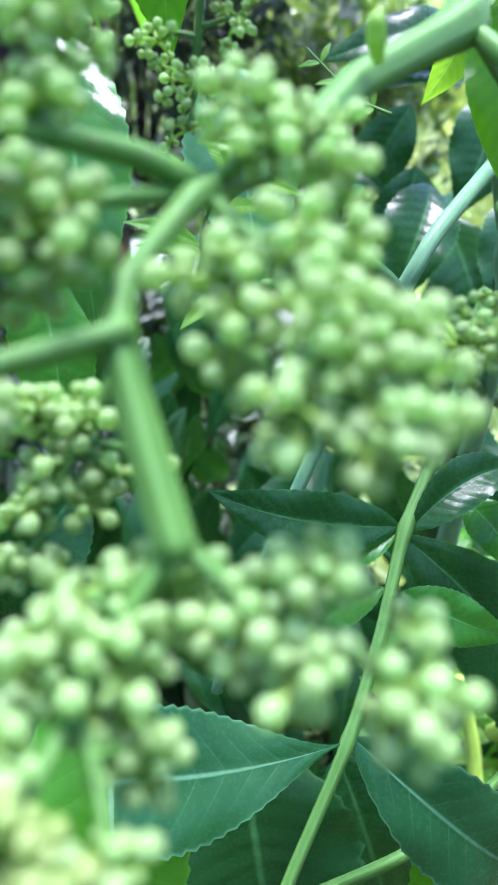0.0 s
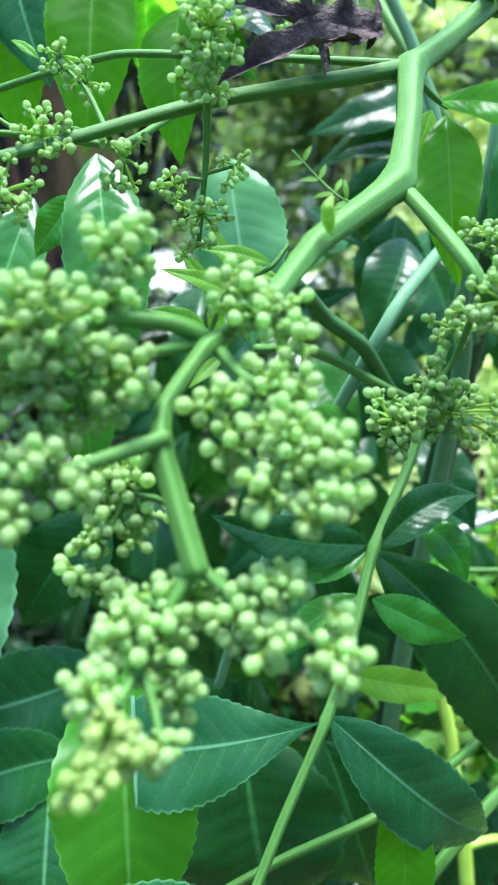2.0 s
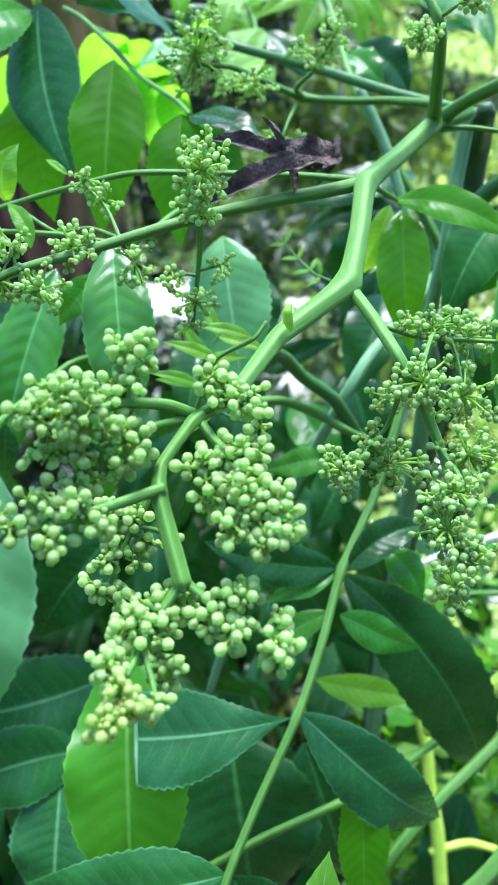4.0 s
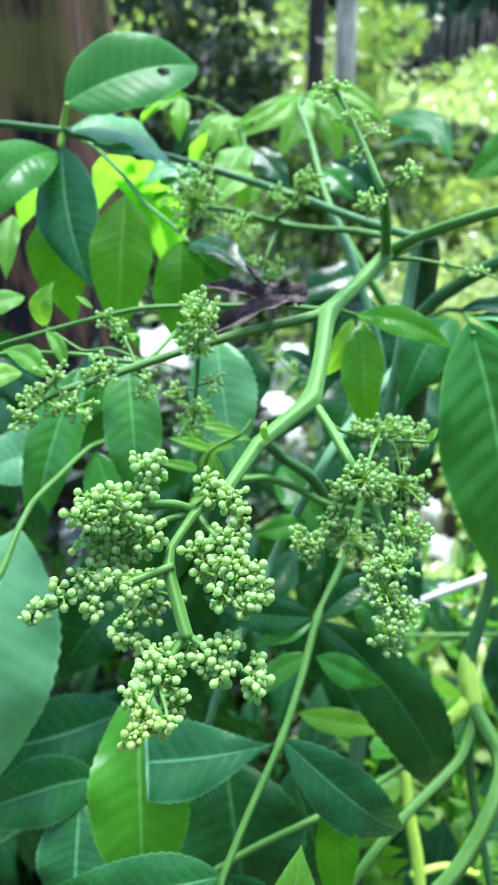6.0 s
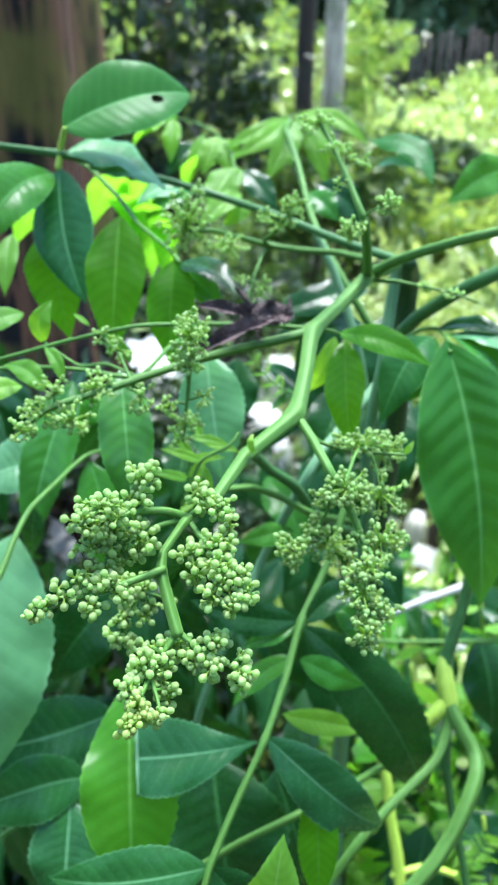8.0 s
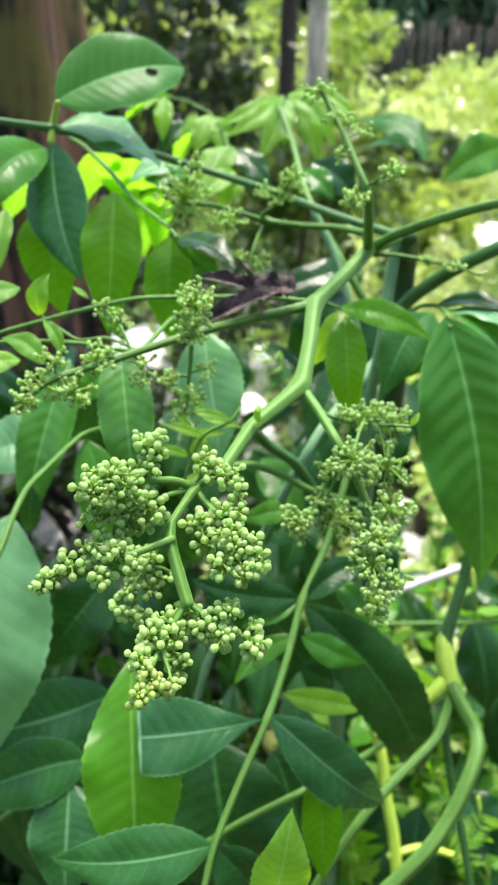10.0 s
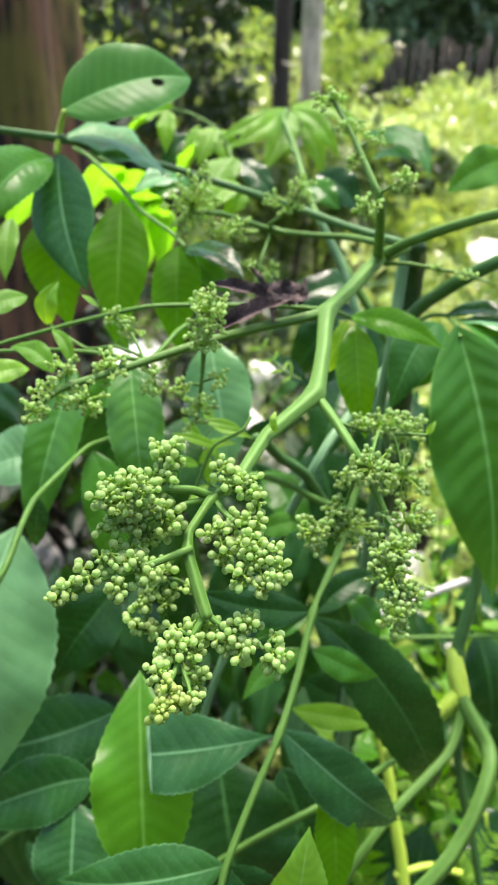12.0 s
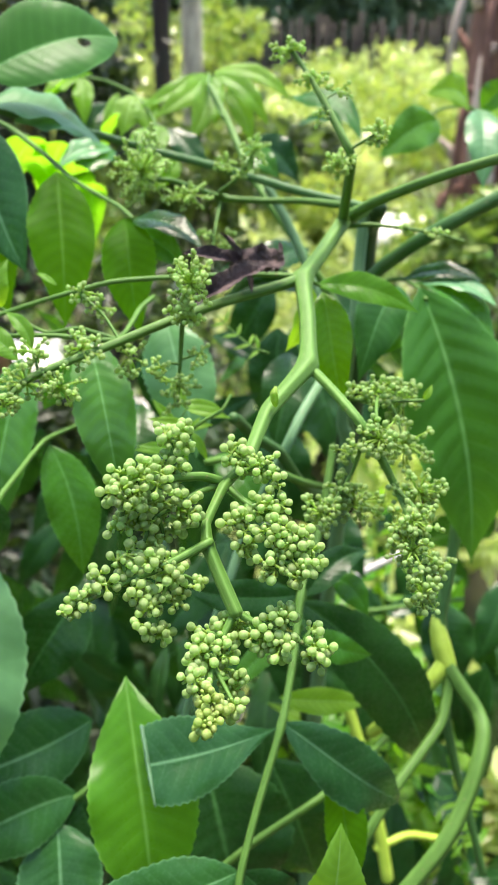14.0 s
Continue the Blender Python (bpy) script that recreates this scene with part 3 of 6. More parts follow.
# older stems below and behind
stem("trunk", shrub, [(0.1278, 0.2968, 1.3456), (0.1378, 0.3436, 1.3277), (0.1388, 0.3525, 1.3113), (0.1389, 0.3533, 1.2775), (0.1422, 0.3681, 1.2148), (.13, .40, .95), (.135, .42, .5), (.14, .42, -.05)], (.004, .006, .0064, .0066, .007, .009, .012, .015), STEM_DEEP, "dark green upright woody stem", segs=16, ribs=5)
stem("trunk", shrub, [(0.1229, 0.3065, 1.3428), (0.1199, 0.3017, 1.3181), (0.1168, 0.2933, 1.2906), (0.1120, 0.2888, 1.2573), (0.1103, 0.2866, 1.2288), (0.1152, 0.2926, 1.1944), (.12, .36, .9), (.14, .42, .3), (.15, .43, -.05)], (.0032, .0032, .0032, .0032, .0034, .004, .006, .009, .012), STEM_GREY, "pale upright stem", segs=12, ribs=5)
stem("branch", shrub, [(0.1350, 0.3386, 1.2934), (0.1444, 0.3333, 1.3058), (0.1582, 0.3187, 1.3220), (0.1735, 0.3080, 1.3346), (0.1999, 0.2989, 1.3510)], (.0042, .0042, .0041, .004), STEM_DARK, segs=14, ribs=5)
stem("branch", shrub, [(0.0813, 0.3641, 1.3474), (0.0919, 0.3552, 1.3283), (0.0997, 0.3462, 1.3092), (0.1079, 0.3343, 1.2837), (0.1166, 0.3286, 1.2480), (0.1383, 0.3565, 1.1897)], (.0026, .0028, .0028, .003), STEM_GREY, segs=12, ribs=4)
stem("branch", shrub, [(0.0677, 0.5201, 1.3977), (0.0753, 0.4888, 1.3781), (0.0815, 0.4436, 1.3523), (0.0896, 0.4132, 1.3344), (0.1078, 0.3885, 1.3055), (0.1363, 0.3786, 1.2609)], (.002, .0024, .0026, .003), segs=12)
stem("branch", shrub, [(0.0378, 0.2169, 1.2677), (0.0435, 0.2341, 1.2574), (0.0512, 0.2401, 1.2467), (0.0655, 0.2451, 1.2338), (0.0857, 0.2623, 1.2002), (0.1367, 0.3263, 1.1486)], (.0028, .0028, .003, .003), STEM_DARK, segs=12)
stem("branch", shrub, [(0.0258, 0.2267, 1.2412), (0.0422, 0.2359, 1.2376), (0.0578, 0.2425, 1.2282), (0.0773, 0.2471, 1.2148), (0.1129, 0.3054, 1.1745)], (.0018, .002, .0022), segs=10)
stem("branch", shrub, [(0.1346, 0.3502, 1.2708), (0.1069, 0.3009, 1.2594), (0.0825, 0.2670, 1.2456), (0.0725, 0.2559, 1.2334), (0.0588, 0.2538, 1.2052), (0.0461, 0.2513, 1.1760), (0.0362, 0.2416, 1.1550), (0.0177, 0.2312, 1.1089), (0.0088, 0.2274, 1.0769)], (.003, .0029, .0028, .0026, .0022), STEM_GREY, segs=12, ribs=4)

# the near flower head
HEAD = dict(size=.001, radius=.00095, crowd=2.6, spread=1.0, reach=0.85)
flower_cluster(shrub, "crowded round pale green buds on short stalks", [
    ((0.0026, 0.1010, 1.3142), 0.0053, 0.0058, 17), ((-0.0080, 0.0852, 1.3111), 0.0074, 0.0057, 26), ((-0.0143, 0.0786, 1.3097), 0.0036, 0.0040, 11),
    ((-0.0001, 0.0963, 1.3061), 0.0073, 0.0050, 19), ((-0.0072, 0.0859, 1.3002), 0.0080, 0.0054, 24), ((0.0025, 0.0878, 1.2974), 0.0061, 0.0060, 20),
    ((-0.0147, 0.0797, 1.2976), 0.0038, 0.0021, 6), ((-0.0079, 0.0865, 1.2892), 0.0040, 0.0040, 8), ((-0.0120, 0.0843, 1.2975), 0.0039, 0.0032, 7), ((-0.0024, 0.0868, 1.2897), 0.0044, 0.0033, 8), ((-0.0093, 0.0798, 1.2896), 0.0032, 0.0026, 6), ((-0.0103, 0.0802, 1.3084), 0.0060, 0.0040, 12)],
    [([(0.0178, 0.1029, 1.2972), (0.0111, 0.0996, 1.3017), (0.0018, 0.0934, 1.3051), (-0.0068, 0.0865, 1.3053), (-0.0126, 0.0811, 1.3080)], .0017, .0008), ([(0.0172, 0.1026, 1.2967), (0.0095, 0.0964, 1.2981), (0.0028, 0.0904, 1.2979), (-0.0044, 0.0864, 1.2969)], .0011, .0007), ([(0.0028, 0.0943, 1.3047), (0.0021, 0.0982, 1.3094), (0.0032, 0.1016, 1.3152)], .001, .0006)], seed=3, **HEAD)
flower_cluster(shrub, "crowded round pale green buds on short stalks", [
    ((0.0211, 0.1059, 1.3064), 0.0028, 0.0030, 5), ((0.0294, 0.0999, 1.3038), 0.0055, 0.0039, 15), ((0.0333, 0.0953, 1.2997), 0.0020, 0.0029, 4), ((0.0200, 0.0861, 1.2921), 0.0046, 0.0046, 14),
    ((0.0211, 0.0826, 1.2859), 0.0037, 0.0037, 7), ((0.0298, 0.0881, 1.2953), 0.0055, 0.0046, 15), ((0.0302, 0.0806, 1.2923), 0.0047, 0.0038, 12),
    ((0.0367, 0.0782, 1.2900), 0.0040, 0.0040, 12), ((0.0312, 0.0756, 1.2876), 0.0048, 0.0036, 13), ((0.0397, 0.0737, 1.2861), 0.0033, 0.0038, 9), ((0.0237, 0.1023, 1.3040), 0.0042, 0.0037, 9), ((0.0262, 0.0728, 1.2848), 0.0031, 0.0031, 8), ((0.0352, 0.0702, 1.2842), 0.0039, 0.0043, 14)],
    [([(0.0178, 0.1029, 1.2972), (0.0226, 0.0947, 1.2949), (0.0293, 0.0876, 1.2925), (0.0345, 0.0787, 1.2890), (0.0348, 0.0726, 1.2843)], .0012, .0006), ([(0.0184, 0.1031, 1.2974), (0.0237, 0.1009, 1.3016), (0.0305, 0.0989, 1.3040)], .0011, .0006), ([(0.0237, 0.0933, 1.2944), (0.0221, 0.0870, 1.2915), (0.0211, 0.0834, 1.2873)], .0008, .0005)], seed=5, **HEAD)
flower_cluster(shrub, "small sprays of pale green buds along a side branch", [
    ((-0.0297, 0.0652, 1.2823), 0.0027, 0.0020, 6), ((-0.0254, 0.0662, 1.2846), 0.0036, 0.0032, 9), ((-0.0208, 0.0684, 1.2892), 0.0036, 0.0032, 10), ((-0.0149, 0.0721, 1.2926), 0.0036, 0.0033, 9), ((-0.0110, 0.0683, 1.2844), 0.0036, 0.0040, 11), ((-0.0056, 0.0730, 1.2898), 0.0040, 0.0033, 10), ((-0.0018, 0.0729, 1.2850), 0.0037, 0.0030, 8)],
    [([(0.0110, 0.0833, 1.2885), (0.0030, 0.0777, 1.2883), (-0.0055, 0.0722, 1.2882), (-0.0143, 0.0695, 1.2870), (-0.0229, 0.0665, 1.2852), (-0.0297, 0.0652, 1.2823)], .0014, .0006)], seed=7, **HEAD)
flower_cluster(shrub, "small sprays of pale green buds hanging behind", [
    ((-0.0078, 0.1067, 1.2672), 0.0039, 0.0031, 10), ((-0.0001, 0.1056, 1.2653), 0.0043, 0.0039, 13), ((0.0044, 0.1030, 1.2588), 0.0026, 0.0034, 6), ((-0.0038, 0.1038, 1.2604), 0.0040, 0.0031, 8), ((-0.0076, 0.0987, 1.2557), 0.0039, 0.0034, 10),
    ((-0.0101, 0.0954, 1.2503), 0.0029, 0.0025, 6), ((-0.0047, 0.0943, 1.2484), 0.0034, 0.0034, 10), ((0.0011, 0.1000, 1.2557), 0.0026, 0.0020, 4), ((0.0103, 0.1097, 1.2543), 0.0015, 0.0033, 4)],
    [([(0.0044, 0.1078, 1.2708), (0.0022, 0.1057, 1.2672), (-0.0010, 0.1034, 1.2616), (-0.0050, 0.0982, 1.2549), (-0.0063, 0.0943, 1.2484)], .001, .0006), ([(0.0016, 0.1061, 1.2660), (-0.0044, 0.1060, 1.2660), (-0.0086, 0.1069, 1.2675)], .0008, .0005)], seed=9, **HEAD)
flower_cluster(shrub, "long drooping head of pale green buds", [
    ((0.0069, 0.0699, 1.2662), 0.0035, 0.0026, 7), ((0.0149, 0.0701, 1.2663), 0.0055, 0.0035, 15), ((0.0049, 0.0615, 1.2657), 0.0038, 0.0044, 14), ((0.0112, 0.0625, 1.2633), 0.0044, 0.0055, 18),
    ((0.0133, 0.0588, 1.2569), 0.0038, 0.0036, 10), ((0.0025, 0.0516, 1.2646), 0.0034, 0.0041, 13), ((0.0120, 0.0481, 1.2584), 0.0030, 0.0022, 7)],
    [([(0.0162, 0.0708, 1.2716), (0.0111, 0.0653, 1.2661), (0.0075, 0.0574, 1.2625), (0.0054, 0.0489, 1.2618), (0.0041, 0.0403, 1.2609)], .0012, .0006), ([(0.0084, 0.0586, 1.2626), (0.0108, 0.0534, 1.2596), (0.0122, 0.0484, 1.2588)], .0008, .0005)], seed=11, **HEAD)
flower_cluster(shrub, "round pale green buds on a forked side branch", [
    ((0.0226, 0.0662, 1.2655), 0.0041, 0.0043, 12), ((0.0292, 0.0669, 1.2706), 0.0046, 0.0032, 13), ((0.0279, 0.0612, 1.2647), 0.0046, 0.0044, 14), ((0.0376, 0.0635, 1.2685), 0.0019, 0.0017, 3), ((0.0384, 0.0597, 1.2638), 0.0041, 0.0043, 16)],
    [([(0.0162, 0.0710, 1.2720), (0.0222, 0.0680, 1.2686), (0.0302, 0.0638, 1.2672), (0.0379, 0.0596, 1.2638)], .0013, .0006), ([(0.0228, 0.0678, 1.2683), (0.0270, 0.0665, 1.2699), (0.0302, 0.0669, 1.2706)], .0008, .0005)], seed=13, **HEAD)

flower_cluster(shrub, "yellowish tip of the drooping head with tiny buds", [
    ((0.0049, 0.0459, 1.2627), 0.0034, 0.0033, 15), ((0.0040, 0.0394, 1.2613), 0.0031, 0.0026, 15), ((0.0081, 0.0451, 1.2592), 0.0019, 0.0019, 6)],
    [([(0.0054, 0.0489, 1.2618), (0.0049, 0.0449, 1.2608), (0.0041, 0.0403, 1.2609)], .0008, .0005)], seed=12, size=.00092, radius=.0008, crowd=2.2, spread=1.0, single=False, bud=BUD_TIP)

# flower heads further off
FAR = dict(size=.00074, radius=.0007, single=False, crowd=4.0, spread=1.12, reach=0.62)
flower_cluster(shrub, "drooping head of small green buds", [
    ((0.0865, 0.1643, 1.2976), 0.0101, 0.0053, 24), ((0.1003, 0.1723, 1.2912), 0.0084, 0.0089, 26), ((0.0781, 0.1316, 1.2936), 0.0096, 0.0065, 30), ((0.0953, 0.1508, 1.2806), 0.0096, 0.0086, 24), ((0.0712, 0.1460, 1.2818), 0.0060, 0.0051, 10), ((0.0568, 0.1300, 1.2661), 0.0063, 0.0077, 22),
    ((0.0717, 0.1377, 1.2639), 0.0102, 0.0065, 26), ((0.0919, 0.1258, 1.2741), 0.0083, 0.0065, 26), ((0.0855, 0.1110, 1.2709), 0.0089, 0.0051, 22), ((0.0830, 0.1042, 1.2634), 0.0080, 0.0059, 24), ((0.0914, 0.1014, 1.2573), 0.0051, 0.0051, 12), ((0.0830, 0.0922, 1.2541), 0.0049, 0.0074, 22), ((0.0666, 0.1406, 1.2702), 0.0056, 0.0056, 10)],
    [([(0.0719, 0.1382, 1.2981), (0.0771, 0.1334, 1.2951), (0.0858, 0.1588, 1.2976), (0.0999, 0.1705, 1.2920)], .0009, .0005), ([(0.0743, 0.1370, 1.2932), (0.0708, 0.1391, 1.2765), (0.0615, 0.1326, 1.2671)], .0009, .0005), ([(0.0831, 0.1281, 1.2766), (0.0882, 0.1145, 1.2711), (0.0848, 0.1006, 1.2604), (0.0828, 0.0897, 1.2510)], .0009, .0005)], seed=21, bud=BUD_SHADED, **{**FAR, "size": .0008, "crowd": 4.6})
flower_cluster(shrub, "small green buds strung along a thin branch", [
    ((-0.0235, 0.1938, 1.3357), 0.0059, 0.0035, 9), ((-0.0171, 0.1910, 1.3297), 0.0039, 0.0044, 7), ((-0.0248, 0.1712, 1.3202), 0.0071, 0.0057, 20), ((-0.0416, 0.1656, 1.3223), 0.0060, 0.0037, 11), ((-0.0446, 0.1591, 1.3130), 0.0088, 0.0055, 20), ((-0.0330, 0.1599, 1.3102), 0.0070, 0.0074, 20), ((-0.0521, 0.1505, 1.3087), 0.0050, 0.0041, 11)],
    [([(0.0116, 0.1866, 1.3254), (-0.0185, 0.1728, 1.3191), (-0.0425, 0.1610, 1.3147), (-0.0540, 0.1503, 1.3083)], .0012, .0006), ([(-0.0105, 0.1758, 1.3210), (-0.0164, 0.1871, 1.3285), (-0.0255, 0.1938, 1.3357)], .0007, .0004)], seed=22, **FAR)
flower_cluster(shrub, "upright ball of small green buds with sprays below", [
    ((0.0156, 0.1694, 1.3431), 0.0069, 0.0101, 44), ((0.0141, 0.1693, 1.3310), 0.0070, 0.0037, 10), ((-0.0075, 0.1780, 1.3138), 0.0053, 0.0078, 15), ((0.0042, 0.1854, 1.3062), 0.0045, 0.0040, 6), ((0.0110, 0.1850, 1.2983), 0.0086, 0.0055, 16), ((0.0202, 0.1871, 1.3102), 0.0045, 0.0055, 6), ((0.0096, 0.1833, 1.2899), 0.0046, 0.0046, 6)],
    [([(0.0138, 0.1830, 1.3249), (0.0145, 0.1760, 1.3336), (0.0155, 0.1714, 1.3449)], .0011, .0006), ([(0.0137, 0.1845, 1.3256), (0.0127, 0.1868, 1.3116), (0.0103, 0.1838, 1.2910)], .0011, .0006), ([(0.0127, 0.1864, 1.3085), (0.0199, 0.1871, 1.3102)], .0006, .0004), ([(-0.0105, 0.1773, 1.3194), (-0.0075, 0.1785, 1.3149), (-0.0072, 0.1763, 1.3079)], .0007, .0004)], seed=23, **FAR)
flower_cluster(shrub, "dense dome of tiny green buds", [
    ((0.0053, 0.2898, 1.3669), 0.0125, 0.0137, 66), ((0.0115, 0.3032, 1.3815), 0.0036, 0.0054, 8), ((0.0274, 0.2860, 1.3565), 0.0108, 0.0054, 24)],
    [([(0.0205, 0.2964, 1.3623), (0.0073, 0.2893, 1.3635), (0.0029, 0.2924, 1.3723)], .0009, .0005), ([(0.0264, 0.3037, 1.3591), (0.0283, 0.2867, 1.3558)], .0006, .0004)], seed=24, **FAR)
flower_cluster(shrub, "little knots of green buds", [
    ((0.0631, 0.3029, 1.3744), 0.0073, 0.0073, 18), ((0.0490, 0.3080, 1.3685), 0.0056, 0.0040, 8), ((0.0557, 0.3027, 1.3643), 0.0074, 0.0037, 9), ((0.0483, 0.2975, 1.3319), 0.0057, 0.0057, 8), ((0.0364, 0.2989, 1.3347), 0.0050, 0.0031, 5), ((0.0437, 0.2952, 1.3268), 0.0050, 0.0031, 4)],
    [([(0.0545, 0.3095, 1.3600), (0.0608, 0.3024, 1.3709)], .0007, .0004), ([(0.0545, 0.3095, 1.3600), (0.0496, 0.3076, 1.3677)], .0006, .0004), ([(0.0427, 0.3042, 1.3366), (0.0390, 0.2936, 1.3233)], .0005, .0004)], seed=25, **FAR)
flower_cluster(shrub, "upright tip with knots of green buds", [
    ((0.0857, 0.2272, 1.3756), 0.0062, 0.0046, 20), ((0.1015, 0.2262, 1.3878), 0.0045, 0.0045, 17), ((0.0908, 0.2488, 1.4032), 0.0042, 0.0031, 6), ((0.0807, 0.2541, 1.4071), 0.0074, 0.0042, 11), ((0.0714, 0.2629, 1.4188), 0.0075, 0.0045, 15), ((0.0802, 0.2422, 1.3934), 0.0042, 0.0026, 5)],
    [([(0.0923, 0.2324, 1.3798), (0.0859, 0.2278, 1.3768)], .0007, .0004), ([(0.0913, 0.2320, 1.3811), (0.0963, 0.2272, 1.3852), (0.1015, 0.2264, 1.3882)], .0007, .0004), ([(0.0829, 0.2465, 1.4004), (0.0908, 0.2488, 1.4032)], .0005, .0003), ([(0.0781, 0.2550, 1.4090), (0.0714, 0.2631, 1.4193)], .0006, .0004)], seed=26, **FAR)
flower_cluster(shrub, "few tiny buds on a thin twig", [
    ((0.1284, 0.2599, 1.3422), 0.0040, 0.0023, 4), ((0.1407, 0.2501, 1.3402), 0.0045, 0.0034, 7)], [([(0.1264, 0.2599, 1.3422), (0.1401, 0.2505, 1.3412), (0.1528, 0.2435, 1.3380)], .0006, .0003)], seed=27, **FAR)

# leaves on the dark stem behind
stalk = stem("leaf_stalk", shrub, [(-0.0773, 0.3692, 1.3858), (-0.0755, 0.3728, 1.3978), (-0.0712, 0.3684, 1.4085)], (.0022, .002, .0015), STEM_YELLOW)
leaf(stalk, (-0.0719, 0.3684, 1.4088), (0.0018, 0.4055, 1.4296), 0.0490, LEAF_COOL, label="glossy green leaflet with an insect hole", hole=(.71, .22, .046, .19), bend=-.035, wave=.04, fat=.46, point=.72, arch=.03, fold=.26, face=(.03, -.83, .55), bite=.03, teeth=26, cols=30, twist=0, quilt_by=.003)
leaf(stalk, (-0.0764, 0.3679, 1.3853), (-0.0583, 0.3231, 1.3145), 0.0375, LEAF_BLUE, bend=.05, face=(-.12, -.97, .2), arch=-.01, fold=.08, wave=.03, twist=6, bite=.015)
leaf(stalk, (-0.0732, 0.3729, 1.3939), (-0.0138, 0.3855, 1.3724), 0.0424, LEAF_PALE, bend=-.12, face=(.05, -.3, .95), fold=.1, twist=0)
leaf(stalk, (-0.0589, 0.3717, 1.3857), (-0.0115, 0.3768, 1.3730), 0.0291, LEAF_PALE, bend=-.14, face=(.05, -.35, .93), fold=.1, twist=0)
leaf(stalk, (-0.0804, 0.3696, 1.3825), (-0.1135, 0.3028, 1.3478), 0.0299, LEAF, bend=.1, face=(.25, -.92, .3), fold=.14)
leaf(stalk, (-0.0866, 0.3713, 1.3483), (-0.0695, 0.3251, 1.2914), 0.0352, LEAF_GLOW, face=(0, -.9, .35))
stalk = stem("leaf_stalk", shrub, [(-0.0785, 0.4347, 1.3830), (-0.0673, 0.4238, 1.3787), (-0.0469, 0.3958, 1.3662), (-0.0283, 0.3573, 1.3550), (-0.0064, 0.3203, 1.3470), (0.0003, 0.3073, 1.3428)], (.0015, .0014, .0012, .001))
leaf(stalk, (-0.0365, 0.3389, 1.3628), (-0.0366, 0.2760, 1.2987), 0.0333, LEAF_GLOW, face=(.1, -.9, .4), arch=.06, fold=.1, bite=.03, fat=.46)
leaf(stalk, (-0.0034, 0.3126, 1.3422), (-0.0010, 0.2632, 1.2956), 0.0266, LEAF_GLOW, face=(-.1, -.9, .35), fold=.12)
leaf(stalk, (-0.0002, 0.3120, 1.3411), (0.0328, 0.2799, 1.3317), 0.0184, LEAF_DARK, bend=-.06, face=(.2, -.6, .8), fold=.15)
leaf(stalk, (0.0017, 0.3156, 1.3370), (0.0263, 0.2962, 1.3193), 0.0167, LEAF, face=(.1, -.9, .4))
# leaves behind them, most in a bright colour that stands in for sunlight
stalk = stem("leaf_stalk", shrub, [(-0.0741, 0.5086, 1.3713), (-0.0522, 0.5030, 1.3595), (-0.0259, 0.4900, 1.3320)], (.0013, .0011, .0009))
leaf(stalk, (-0.0157, 0.5245, 1.4060), (-0.0580, 0.5565, 1.3794), 0.0234, LEAF_SUNLIT, face=(0, -.3, .95), twist=0)
leaf(stalk, (-0.0004, 0.4913, 1.3823), (-0.0110, 0.5118, 1.3552), 0.0148, LEAF_SUNLIT, face=(0, -.3, .95), twist=0)
leaf(stalk, (-0.0530, 0.4634, 1.3693), (-0.0865, 0.5106, 1.3281), 0.0283, LEAF_SUNLIT, face=(0, .5, .87), twist=0)
leaf(stalk, (-0.0383, 0.4622, 1.3668), (-0.0601, 0.5159, 1.3161), 0.0283, LEAF_SUNLIT, face=(.1, .5, .87), twist=0)
leaf(stalk, (-0.0309, 0.4346, 1.3551), (-0.0401, 0.5124, 1.2852), 0.0309, LEAF_SUNLIT, face=(0, .5, .87), twist=0)
leaf(stalk, (-0.0198, 0.4296, 1.3444), (-0.0269, 0.4914, 1.2876), 0.0211, LEAF_SUNLIT, face=(0, .5, .87), twist=0)
leaf(stalk, (-0.0570, 0.4372, 1.3603), (-0.0459, 0.5029, 1.3120), 0.0237, LEAF_SUNLIT, face=(0, .5, .87), twist=0)
leaf(stalk, (-0.1077, 0.4599, 1.3609), (-0.1420, 0.4831, 1.3156), 0.0237, LEAF_SUNLIT, face=(0, .5, .87), twist=0)
leaf(stalk, (-0.0071, 0.4811, 1.3605), (-0.0423, 0.4553, 1.3519), 0.0194, LEAF_PALE, face=(0, -.6, .8), bend=.05)
leaf(stalk, (-0.0045, 0.4802, 1.3586), (-0.0362, 0.4506, 1.3420), 0.0186, LEAF, face=(0, -.7, .7))
# young shoot with hanging leaves
stalk = stem("leaf_stalk", shrub, [(0.0727, 0.5620, 1.4048), (0.0682, 0.5308, 1.3970), (0.0731, 0.4888, 1.3781)], (.0012, .0014, .0016))
leaf(stalk, (0.0727, 0.5620, 1.4048), (0.0160, 0.5354, 1.3825), 0.0151, LEAF_YOUNG, bend=-.06, face=(0, -.8, .6))
leaf(stalk, (0.0692, 0.5558, 1.4034), (0.0262, 0.5216, 1.3767), 0.0171, LEAF_YOUNG, bend=-.08, face=(0, -.9, .5))
leaf(stalk, (0.0724, 0.5558, 1.4034), (0.0519, 0.5138, 1.3603), 0.0212, LEAF_YOUNG, bend=-.05, face=(.1, -.9, .4), arch=.1)
leaf(stalk, (0.0752, 0.5558, 1.4034), (0.0720, 0.5291, 1.3697), 0.0150, LEAF_YOUNG, face=(.1, -.9, .3))
leaf(stalk, (0.0764, 0.5620, 1.4048), (0.1139, 0.5289, 1.3699), 0.0165, LEAF_YOUNG, bend=-.06, face=(0, -.9, .5))
